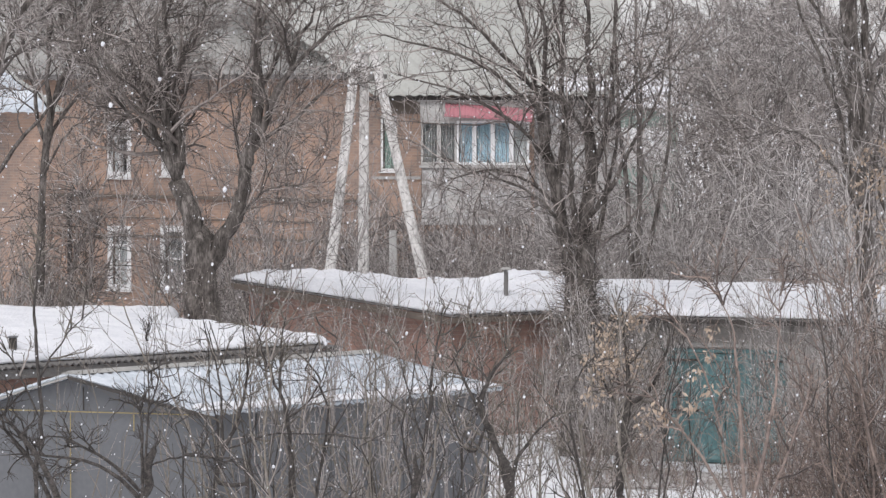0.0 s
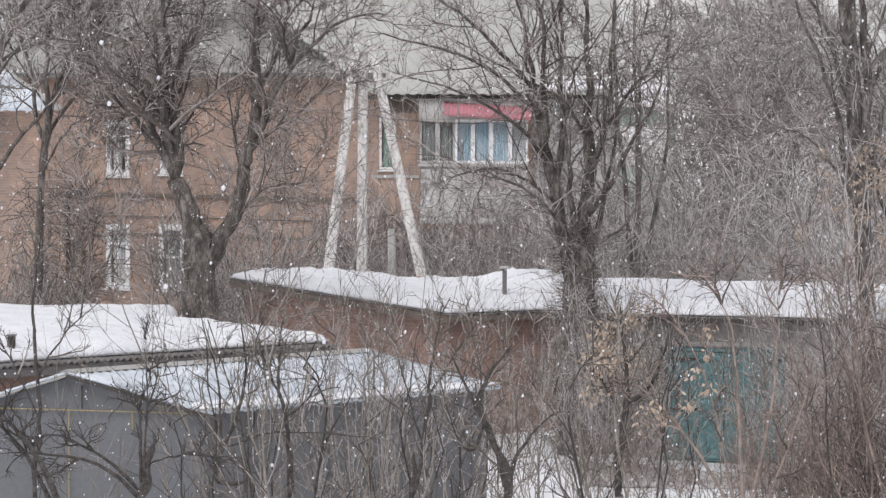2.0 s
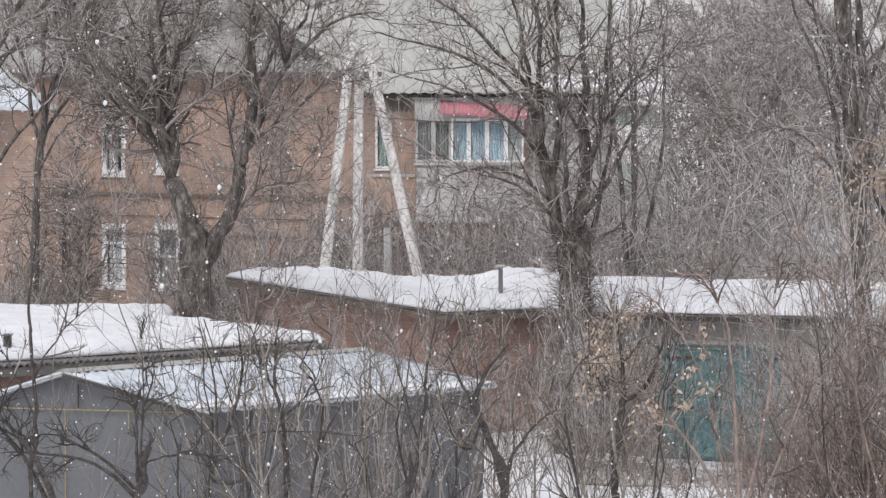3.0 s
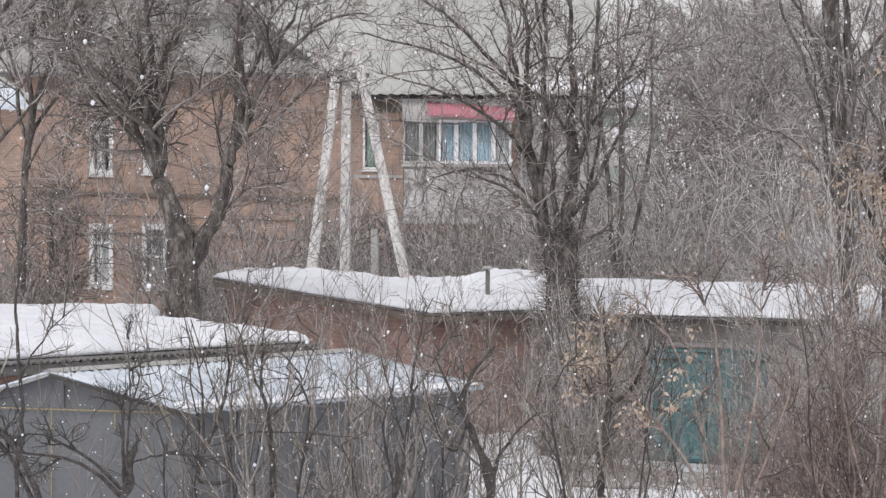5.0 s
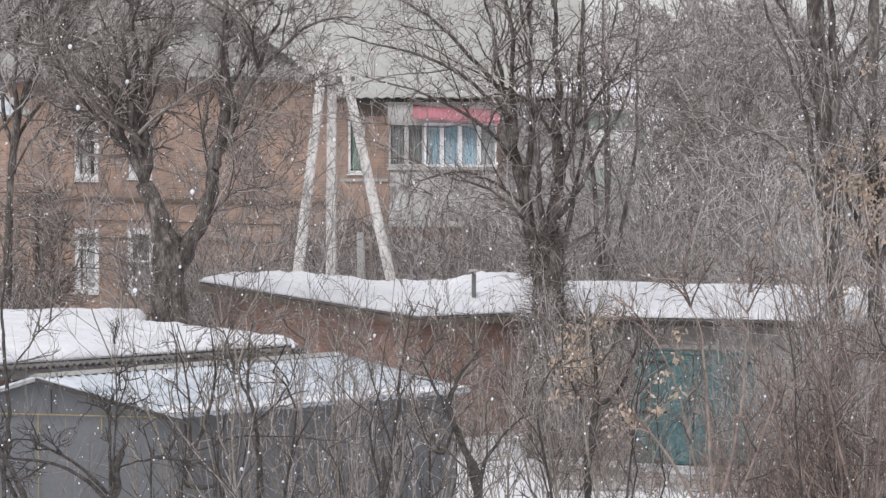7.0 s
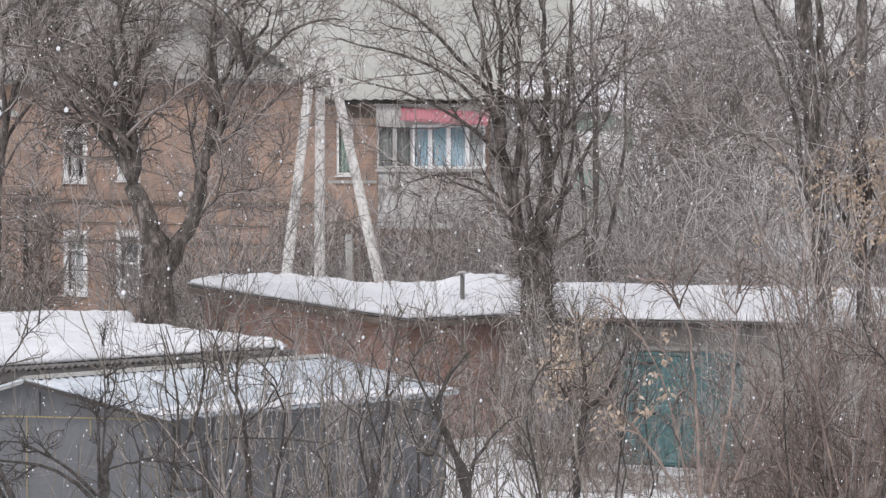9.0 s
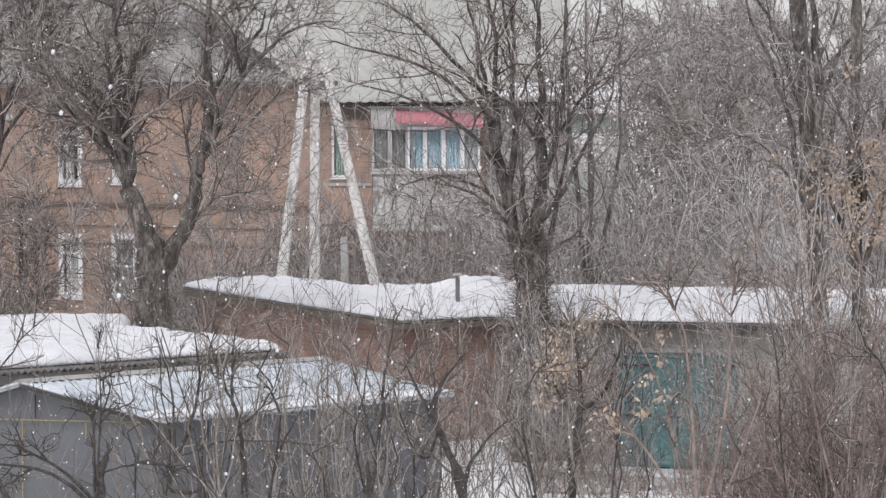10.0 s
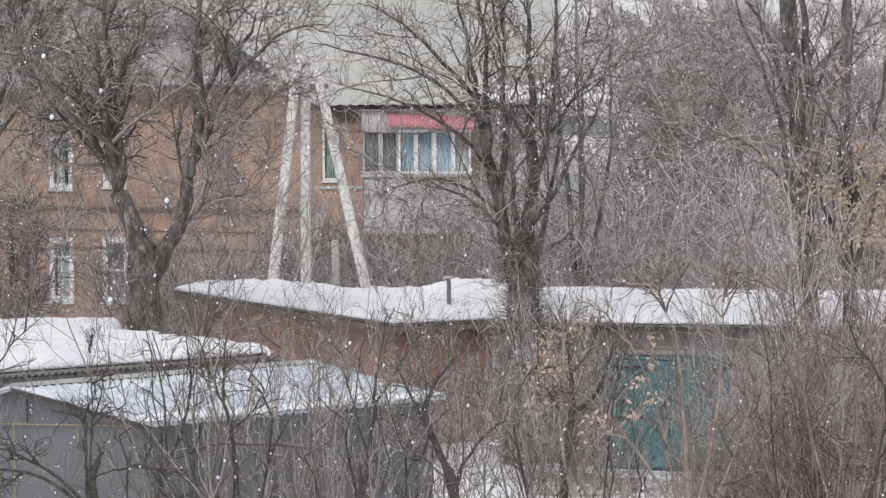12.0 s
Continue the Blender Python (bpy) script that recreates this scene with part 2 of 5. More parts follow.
def rod(p, q, r, sides=8, r2=None):
    """A round bar from p to q."""
    bm = bmesh.new()
    p, q = Vector(p), Vector(q)
    bmesh.ops.create_cone(bm, cap_ends=True, segments=sides, radius1=r, radius2=r if r2 is None else r2, depth=(q - p).length)
    bm.transform(Matrix.Translation((p + q) / 2) @ (q - p).to_track_quat("Z", "Y").to_matrix().to_4x4())
    return bm


def join(*lots):
    """Several bmeshes as one."""
    bm = lots[0]
    for other in lots[1:]:
        tmp = bpy.data.meshes.new("tmp")
        other.to_mesh(tmp)
        other.free()
        bm.from_mesh(tmp)
        bpy.data.meshes.remove(tmp)
    return bm


# ---- ground ----
def ground_height(x, y):
    mound = 0.22 * math.exp(-((x - 2.54) ** 2 + (y - 90.2) ** 2) / 2.5)
    return mound + 0.12 * noise.noise(Vector((x * 0.12, y * 0.12, 0))) + 0.05 * noise.noise(Vector((x * 0.6, y * 0.6, 3)))


bm = bmesh.new()
gx = [-3000, -800, -200, -60] + [-24 + 1.0 * i for i in range(49)] + [60, 200, 800, 3000]
gy = [-1500, -300, -60, 0, 30] + [55 + 1.0 * i for i in range(60)] + [118 + 6 * i for i in range(14)] + [260, 600, 1500, 4000]
grid = [[bm.verts.new((x, y, ground_height(x, y) if abs(x) < 30 and 50 < y < 200 else 0)) for x in gx] for y in gy]
for j in range(len(gy) - 1):
    for i in range(len(gx) - 1):
        bm.faces.new((grid[j][i], grid[j][i + 1], grid[j + 1][i + 1], grid[j + 1][i]))
tagged(part("ground", bm, M_GROUND_SNOW, None, flat=False), "trodden grey-white snow covering the flat yard", "ground", kind="structure")


bm = bmesh.new()
xs, ys = [2.4 + 0.25 * i for i in range(33)], [85.6 + 0.3 * j for j in range(13)]
rows_ = [[bm.verts.new((x, y + 0.5 * noise.noise(Vector((x * 0.7, y, 5))) * (1 if 0 < j < 12 else 0.4) - 0.25 * (x - 1.2), ground_height(x, y) + 0.012 + 0.03 * abs(noise.noise(Vector((x * 2, y * 2, 9)))))) for x in xs] for j, y in enumerate(ys)]
for j in range(len(ys) - 1):
    for i in range(len(xs) - 1):
        bm.faces.new((rows_[j][i], rows_[j][i + 1], rows_[j + 1][i + 1], rows_[j + 1][i]))
tagged(part("track", bm, M_SLUSH, None, flat=False), "brown slushy track before the garage gate", "track", kind="structure")


# ---- the brick house ----
def window(parent, m, x0, x1, z0, z1, bars=1, cross=0.3, curtain=None, y=0.03, wide=0.09, sill=True):
    """A white window in an opening of the wall whose face is the plane y = 0 of m."""
    w = [(x0, x0 + wide, y, y + 0.08, z0, z1), (x1 - wide, x1, y, y + 0.08, z0, z1),
         (x0 + wide, x1 - wide, y, y + 0.08, z0, z0 + wide), (x0 + wide, x1 - wide, y, y + 0.08, z1 - wide, z1)]
    frame_ob = part("window", bevelled(boxes(*w)), M_WHITE, parent, "white painted window frame", m)
    for i in range(bars):
        c = x0 + (x1 - x0) * (i + 1) / (bars + 1)
        part("mullion", bevelled(boxes((c - 0.035, c + 0.035, y + 0.004, y + 0.07, z0 + wide, z1 - wide))), M_WHITE, frame_ob, "", m)
    if cross:
        zc = z1 - (z1 - z0) * cross
        part("transom", bevelled(boxes((x0 + wide, x1 - wide, y + 0.008, y + 0.066, zc - 0.03, zc + 0.03))), M_WHITE, frame_ob, "", m)
    g = part("pane", boxes((x0 + wide, x1 - wide, y + 0.03, y + 0.036, z0 + wide, z1 - wide)), M_GLASS, frame_ob, "clear window glass", m)
    g.visible_shadow = False
    if sill:
        part("sill", bevelled(boxes((x0 - 0.06, x1 + 0.06, -0.07, y, z0 - 0.05, z0 - 0.004))), M_WHITE, frame_ob, "white tin sill", m)
    for a, b, mat in curtain or ():
        n = 14
        c = bmesh.new()
        w0 = x0 + wide + (x1 - x0 - 2 * wide) * a
        w1 = x0 + wide + (x1 - x0 - 2 * wide) * b
        lo = [c.verts.new((w0 + (w1 - w0) * i / n, y + 0.16 + 0.025 * math.sin(i * 1.9), z0 + wide)) for i in range(n + 1)]
        hi = [c.verts.new((w0 + (w1 - w0) * i / n, y + 0.16 + 0.02 * math.sin(i * 1.9), z1 - 0.02)) for i in range(n + 1)]
        for i in range(n):
            c.faces.new((lo[i], lo[i + 1], hi[i + 1], hi[i]))
        part("curtain", c, mat, frame_ob, "hanging curtain", m)
    return frame_ob


HX, HY = -1.77, 142.0
house = thing("house", HX, HY, 0, "two-storey orange-brown brick house with white windows and grey metal roof", "house")
LW = 21.0
M_L = pose(HX - 0.72 * LW, HY + 0.694 * LW, 0, 0, 0, math.degrees(math.atan2(-0.694, 0.72)))
TOP = 6.95
lace = [(0, 0.5, M_LACE), (0.8, 1, M_LACE)]
wins = [(9.67, 10.70, 4.05, 5.72, 1, 0.3, lace), (12.02, 12.99, 4.13, 5.76, 1, 0.3, lace),
        (9.67, 10.70, 0.73, 2.63, 1, 0.3, [(0, 0.55, M_LACE), (0.57, 1, M_LACE)]), (11.95, 13.06, 0.76, 2.67, 0, 0.5, [(0, 0.16, M_LACE), (0.2, 1, M_BLIND)])]
part("wall", pierced_wall(LW, 0, TOP, 0.5, [w[:4] for w in wins]), M_HOUSE, house, "weathered orange-brown brickwork", M_L)
for x0, x1, z0, z1, bars, cross, cur in wins:
    window(house, M_L, x0, x1, z0, z1, bars, cross, cur, y=-0.02, wide=0.175)
part("string_course", boxes((0, LW - 0.3, -0.09, -0.002, 3.47, 3.56)), M_WOOD, house, "dark projecting brick course", M_L)
part("string_course", boxes((0, LW - 0.3, -0.06, -0.002, 2.32, 2.39)), M_WOOD, house, "dark projecting brick course", M_L)
part("string_course", boxes((0, LW - 0.3, -0.03, -0.002, 2.86, 2.90)), M_WOOD, house, "", M_L)
part("drainpipe", join(rod((8.09, -0.1, 0.2), (8.09, -0.1, 3.52), 0.07), rod((8.09, -0.1, 3.52), (8.09 + 0.9, -0.12, 3.63), 0.06)), M_DARK, house, "dark rusty drainpipe", M_L)
part("eave", boxes((0, LW + 0.2, -0.45, 0.1, TOP + 0.004, TOP + 0.14)), M_SLATE, house, "grey boxed eave", M_L)
part("gutter_snow", sheet([(0, -0.45, TOP + 0.15), (LW * 0.55, -0.45, TOP + 0.15), (LW * 0.55, -0.2, TOP + 0.2), (0, -0.2, TOP + 0.2)], 60, 3, thick=0.06, rough=0.08, edge=0.1), M_SNOW, house, "thin line of snow on the eave", M_L)
part("roof", sheet([(-1, -0.5, TOP + 0.15), (LW + 0.1, -0.5, TOP + 0.15), (LW - 8.5, 6.5, TOP + 3.6), (-1, 6.5, TOP + 3.6)], 340, 2, wave=0.03, pitch=0.26, thick=0.02), M_OLDROOF, house, "dull grey ribbed metal roof", M_L, flat=False)
part("wall", boxes((0, LW, 9.0, 9.4, 0, TOP)), M_HOUSE, house, "", M_L)
# floor and partition are coloured dark so the rooms look unlit
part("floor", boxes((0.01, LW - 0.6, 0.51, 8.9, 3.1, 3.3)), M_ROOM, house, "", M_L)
part("partition", boxes((0.01, LW - 0.6, 3.0, 3.1, 0, 3.09), (0.01, LW - 0.6, 3.0, 3.1, 3.31, TOP)), M_ROOM, house, "inner wall coloured dark for an unlit room", M_L)

# the part with the glazed balcony
RW = 4.22 - HX
M_R = pose(HX, HY - 0.3, 0, 0, 0, -4)
EAVE = 6.35
door_hole = (-1.85 - HX, -1.28 - HX, 4.38, 5.93)
in_hole = (-0.60 - HX, 2.31 - HX, 3.17, 5.77)
BW = 2.56 - HX
part("wall", pierced_wall(BW, 0, EAVE, 0.5, [(0.02, door_hole[1], door_hole[2], door_hole[3]), in_hole]), M_HOUSE, house, "", M_R)
# brick in the recess; its shade is painted as a duller grey-brown
part("wall", boxes((BW + 0.002, RW, 0.01, 0.5, 0, EAVE)), M_PANEL, house, "wall beside the balcony, recess shade put into its grey-brown colour", M_R)
window(house, M_R, 0.02, door_hole[1], door_hole[2], door_hole[3], 0, 0, [(0.1, 1, M_GREENWALL)], wide=0.07)
part("wall", boxes((RW, RW + 0.4, 0, 8.0, 0, EAVE)), M_CONCRETE, house, "pale rendered end wall", M_R)
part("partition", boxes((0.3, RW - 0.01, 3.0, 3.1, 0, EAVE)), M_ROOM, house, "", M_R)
part("string_course", boxes((-0.2, -0.62 - HX, -0.06, -0.002, 4.15, 4.23)), M_CONCRETE, house, "", M_R)
# the shade under this eave is put into the boards' near-black colour
part("eave", boxes((-0.3, RW + 0.6, -0.5, 0.1, EAVE + 0.004, EAVE + 0.12)), M_DARK, house, "eave boards with shade put into a near-black colour", M_R)
part("roof", sheet([(-0.1, -0.65, EAVE + 0.14), (RW + 0.7, -0.65, EAVE + 0.14), (RW + 0.5, 7.5, EAVE + 4.5), (-6.5, 7.5, EAVE + 4.5)], 280, 3, wave=0.02, pitch=0.3, thick=0.02), M_ROOF, house, "grey corrugated metal roof", M_R, flat=False)
B_IN = -0.56 - HX
part("roof_snow", sheet([(RW - 1.5, -0.45, EAVE + 0.27), (RW + 0.6, -0.45, EAVE + 0.27), (RW + 0.2, 0.5, EAVE + 0.77), (RW - 1.0, 0.3, EAVE + 0.66)], 40, 12, thick=0.05, rough=0.07, edge=0.3), M_SNOW, house, "patch of old snow on the roof", M_R, flat=False)

# dark board strip added for the soffit shade in the recess
part("frieze", boxes((0.05, B_IN, -0.03, -0.004, 5.98, EAVE)), M_WOOD, house, "dark weathered boards standing in for the shaded eave recess", M_R)

# balcony, glazed and closed
B0, B1, BY = -0.52 - HX, 2.49 - HX, -1.25
bz = [3.07, 4.49, 5.80, 6.31]
part("balcony_slab", bevelled(boxes((B0, B1, BY - 0.05, -0.004, bz[0] - 0.16, bz[0])), 0.02), M_CONCRETE, house, "weathered concrete balcony slab", M_R)
balcony = part("balcony", boxes((B0 + 0.02, B1 - 0.02, BY, BY + 0.06, bz[0] + 0.004, bz[1]), (B0 + 0.02, B0 + 0.08, BY + 0.061, -0.004, bz[0] + 0.004, bz[1]), (B1 - 0.08, B1 - 0.02, BY + 0.061, -0.004, bz[0] + 0.004, bz[1])), M_PANEL, house, "peeling grey-white balcony front", M_R)
n_pan = 9
for i in range(n_pan):
    a = B0 + 0.03 + (B1 - B0 - 0.06) * i / n_pan
    part("panel", bevelled(boxes((a + 0.012, a + (B1 - B0 - 0.06) / n_pan - 0.012, BY - 0.022, BY - 0.002, bz[0] + 0.03 + 0.02 * (i % 2), bz[1] - 0.06)), 0.006), M_CONCRETE if 2 <= i <= 4 else M_PANEL, balcony, "", M_R)
xs = [B0, -0.02 - HX, 0.47 - HX, 0.96 - HX, 1.47 - HX, 1.99 - HX, B1]
for i in range(6):
    left = i < 2
    f = [(xs[i], xs[i] + 0.06, BY, BY + 0.07, bz[1] + 0.08, bz[2]), (xs[i + 1] - 0.06, xs[i + 1] - 0.002, BY, BY + 0.07, bz[1] + 0.08, bz[2]),
         (xs[i] + 0.06, xs[i + 1] - 0.06, BY, BY + 0.07, bz[1] + 0.08, bz[1] + 0.16), (xs[i] + 0.06, xs[i + 1] - 0.06, BY, BY + 0.07, bz[2] - 0.07, bz[2])]
    fr = part("window", bevelled(boxes(*f), 0.008), M_CONCRETE if left else M_WHITE, balcony, "grey timber casement" if left else "white balcony casement", M_R)
    g = part("pane", boxes((xs[i] + 0.06, xs[i + 1] - 0.06, BY + 0.03, BY + 0.036, bz[1] + 0.16, bz[2] - 0.07)), M_GLASS, fr, "", M_R)
    g.visible_shadow = False
    cloth = (M_BLIND, M_BLIND, M_CURTAIN, M_CURTAIN, M_CURTAIN, M_LACE)[i]
    if cloth:
        c = bmesh.new()
        k = 16
        w0, w1 = xs[i] + 0.07, xs[i + 1] - 0.07
        lo = [c.verts.new((w0 + (w1 - w0) * q / k, BY + 0.16 + 0.03 * math.sin(q * 1.7 + i), bz[1] + 0.1)) for q in range(k + 1)]
        hi = [c.verts.new((w0 + (w1 - w0) * q / k, BY + 0.16 + 0.02 * math.sin(q * 1.7 + i), bz[2] - 0.02)) for q in range(k + 1)]
        for q in range(k):
            c.faces.new((lo[q], lo[q + 1], hi[q + 1], hi[q]))
        part("curtain", c, cloth, fr, "drawn light blue curtain" if cloth is M_CURTAIN else "drawn pale curtain" if cloth is M_LACE else "dull grey curtain", M_R)
part("ledge", bevelled(boxes((B0 - 0.04, B1 + 0.04, BY - 0.09, BY + 0.1, bz[1] + 0.004, bz[1] + 0.076))), M_CONCRETE, balcony, "pale ledge under the glazing", M_R)
part("fascia", boxes((B0 - 0.02, B1 + 0.02, BY - 0.01, BY + 0.05, bz[2] + 0.004, bz[3])), M_CONCRETE, balcony, "grey board over the glazing", M_R)
part("canopy", sheet([(0.16 - HX, BY - 0.45, bz[2] + 0.12), (B1 + 0.1, BY - 0.45, bz[2] - 0.03), (B1 + 0.1, BY + 0.06, bz[3] - 0.12), (0.16 - HX, BY + 0.06, bz[3] + 0.02)], 120, 2, wave=0.012, pitch=0.1, thick=0.01), M_RED, balcony, "faded red ribbed canopy", M_R, flat=False)
part("balcony_roof", boxes((B0 - 0.1, B1 + 0.1, BY - 0.1, -0.004, bz[3] + 0.004, bz[3] + 0.06)), M_SLATE, balcony, "", M_R)

# the near wing at the house's far end
wing = thing("house_wing", -13.04, 138.5, 0, "brick house wing with a hipped grey tin roof", "house")
wx = -11.10
part("wall", prism([(wx, 139.0, 0), (wx - 7.2, 139.0 + 6.94, 0), (wx - 7.2, 139.0 + 6.94, 6.0), (wx, 139.0, 6.0)], (0.28, 0.28, 0)), M_HOUSE, wing, "orange-brown brickwork")
part("roof", sheet([(-22, 138.6, 6.04), (wx + 0.5, 138.6, 6.04), (wx - 1.4, 142, 7.35), (-22, 142, 7.35)], 160, 2, wave=0.015, pitch=0.4, thick=0.03), M_DUSTED, wing, "grey tin roof dusted with snow", flat=False)
part("hip", sheet([(wx + 0.5, 138.6, 6.05), (wx + 0.5, 142.2, 6.05), (wx - 1.4, 142.2, 7.36), (wx - 1.4, 142, 7.36)], 10, 4, thick=0.03), M_ROOF, wing, "grey tin hip")

# ---- far houses ----
for nm, x0, x1, y, z0, z1, rise, mat, lab in (
        ("far_house", 5.78, 8.26, 178, 5.89, 6.90, 4, M_GREENWALL, "distant pale green house with a snowy roof"),
        ("far_shed", 7.90, 9.57, 116.5, 2.72, 3.32, 4, M_BLOCK, "low shed under deep snow in the thicket")):
    h = thing(nm, (x0 + x1) / 2, y, 0, lab, "house")
    part("wall", boxes((x0, x1, y, y + 7, 0, z0)), mat, h)
    part("roof", sheet([(x0 - 0.3, y - 0.3, z0 + 0.01), (x1 + 0.3, y - 0.3, z0 + 0.01), (x1 + 0.3, y + rise, z1 - 0.05), (x0 - 0.3, y + rise, z1 - 0.05)], 60, 2, wave=0.02, pitch=0.2), M_SLATE, h)
    part("roof_snow", sheet([(x0 - 0.3, y - 0.3, z0 + 0.08), (x1 + 0.3, y - 0.3, z0 + 0.08), (x1 + 0.3, y + rise, z1), (x0 - 0.3, y + rise, z1)], 50, 14, thick=0.16, rough=0.2, edge=0.3), M_SNOW, h, "thick snow", flat=False)
    if nm == "far_house":
        for k in range(2):
            c = x0 + (x1 - x0) * (0.3 + 0.4 * k)
            part("window", boxes((c - 0.5, c + 0.5, y - 0.04, y - 0.004, z0 - 1.9, z0 - 0.6)), M_WHITE, h)

# ---- the three-legged power pole ----
pole = thing("power_pole", -1.86, 118, 0, "whitewashed three-legged concrete power pole", "pole")
PD = 118.0


def post(x0, y0, x1, y1, z1, r0, r1):
    """A square concrete post with worn edges, from the ground up."""
    p, q = Vector((x0, y0, -0.2)), Vector((x1, y1, z1))
    b = bmesh.new()
    rings = []
    for i in range(13):
        t = i / 12
        c, r = p.lerp(q, t), r0 + (r1 - r0) * t
        rings.append([b.verts.new(c + Vector((r * a + 0.008 * noise.noise(Vector((a * 3, t * 9, d))), r * d, 0))) for a, d in ((-1, -0.7), (-0.7, -1), (0.7, -1), (1, -0.7), (1, 0.7), (0.7, 1), (-0.7, 1), (-1, 0.7))])
    for i in range(12):
        for k in range(8):
            m = (k + 1) % 8
            b.faces.new((rings[i][k], rings[i][m], rings[i + 1][m], rings[i + 1][k]))
    b.faces.new(rings[-1])
    b.faces.new(rings[0][::-1])
    return b


for xb, zb, xt, zt, dy in ((-2.61, 2.65, -2.01, 7.52, -1.3), (-1.86, 2.48, -1.83, 7.56, 0.0), (-0.42, 2.30, -1.63, 7.62, -0.9)):
    foot = xb - (xt - xb) / (zt - zb) * zb
    part("post", post(foot, PD + dy, xt, PD + 0.1 * dy, zt, 0.135, 0.105), M_WHITEWASH, pole, "post with flaking whitewash")
part("clamp", bevelled(boxes((-2.13, -1.53, PD - 0.24, PD - 0.17, 6.83, 6.89))), M_CONCRETE, pole, "grey steel clamp")
part("crossbar", bevelled(boxes((-1.95, -1.58, PD - 0.16, PD - 0.06, 7.50, 7.55))), M_CONCRETE, pole, "grey crossbar")
for px in (-1.98, -1.70):
    part("insulator", join(rod((px, PD - 0.1, 7.54), (px, PD - 0.1, 7.67), 0.05), rod((px, PD - 0.1, 7.67), (px, PD - 0.1, 7.73), 0.08, r2=0.04)), M_WHITE, pole, "white porcelain insulator")
stub = thing("concrete_post", -1.18, 122, 0, "short grey concrete post behind the garage roof", "post")
part("post", post(-1.16, 122, -1.21, 122, 3.29, 0.1, 0.09), M_CONCRETE, stub)

# ---- the brick garage ----
BG = (0.17, 97.0)
AV, BV = Vector((-0.633, 0.774, 0)), Vector((0.774, 0.633, 0))
bg0 = Vector((BG[0], BG[1], 0))
garage = thing("brick_garage", BG[0], BG[1], 0, "low red-brown brick garage with a pent roof", "garage")
GL, GD, ZF, ZB = 4.6, 6.45, 2.36, 2.80
c00, c10, c11, c01 = bg0, bg0 + BV * GL, bg0 + BV * GL + AV * GD, bg0 + AV * GD


def up(p, z):
    return Vector((p.x, p.y, z))


part("wall", prism([up(c00, 0), up(c10, 0), up(c10, ZF), up(c00, ZF)], AV * 0.3), M_GARAGE, garage, "stained red-brown brickwork")
part("wall", prism([up(c00 + AV * 0.301, 0), up(c01, 0), up(c01, ZB), up(c00 + AV * 0.301, ZF + 0.02)], BV * 0.3), M_GARAGE, garage)
part("wall", prism([up(c10 + AV * 0.301, 0), up(c11, 0), up(c11, ZB), up(c10 + AV * 0.301, ZF + 0.02)], -BV * 0.3), M_GARAGE, garage)
part("wall", prism([up(c01 + BV * 0.301, 0), up(c11 - BV * 0.301, 0), up(c11 - BV * 0.301, ZB), up(c01 + BV * 0.301, ZB)], -AV * 0.3), M_GARAGE, garage)
e = 0.28
rc = [up(c00 - BV * e - AV * e, ZF + 0.0), up(c10 + BV * e - AV * e, ZF + 0.0), up(c11 + BV * e + AV * 0.2, ZB - 0.12), up(c01 - BV * e + AV * 0.2, ZB + 0.03)]
part("roof", sheet(rc, 110, 4, wave=0.02, pitch=0.15, thick=0.03), M_SLATE, garage, "dark slate sheets under snow", flat=False)
part("fascia", prism([rc[0] - Vector((0, 0, 0.02)), rc[3] - Vector((0, 0, 0.02)), rc[3] - Vector((0, 0, 0.14)), rc[0] - Vector((0, 0, 0.14))], -BV * 0.04), M_WOOD, garage, "weathered verge board")
part("fascia", prism([rc[0] - Vector((0, 0, 0.02)), rc[1] - Vector((0, 0, 0.02)), rc[1] - Vector((0, 0, 0.12)), rc[0] - Vector((0, 0, 0.12))], -AV * 0.04), M_WOOD, garage)


def snow_cover(corners, thick, rough, label, lift=0.05, nu=110, nv=70, edge=0.25, sag=0.0, drifts=()):
    c = [Vector(p) + Vector((0, 0, lift)) for p in corners]
    ob = part("snow_cover", sheet(c, nu, nv, thick=thick, rough=rough, edge=edge, sag=sag, drifts=drifts), M_SNOW, None, flat=False)
    return tagged(ob, label, "snow", kind="stuff")


snow_cover(rc, 0.17, 0.125, "thick uneven snow on the brick garage roof", nu=140, nv=110, drifts=((0.92, 0.42, 0.2, 0.24, 0.30), (0.25, 0.95, 0.3, 0.2, 0.06), (0.95, 0.98, 0.25, 0.16, -0.14)))
pipe = thing("roof_pipe", 1.24, 99.5, 2.63, "rusty vent pipe with a snow cap on the garage roof", "pipe")
part("pipe", rod((1.24, 99.5, 2.41), (1.24, 99.5, 3.16), 0.045, 10), M_SLATE, pipe)
part("cap", join(rod((1.24, 99.5, 3.16), (1.24, 99.5, 3.18), 0.12, 10), rod((1.24, 99.5, 3.18), (1.24, 99.5, 3.21), 0.11, 10, 0.06)), M_CONCRETE, pipe, "flat tin cap with snow")

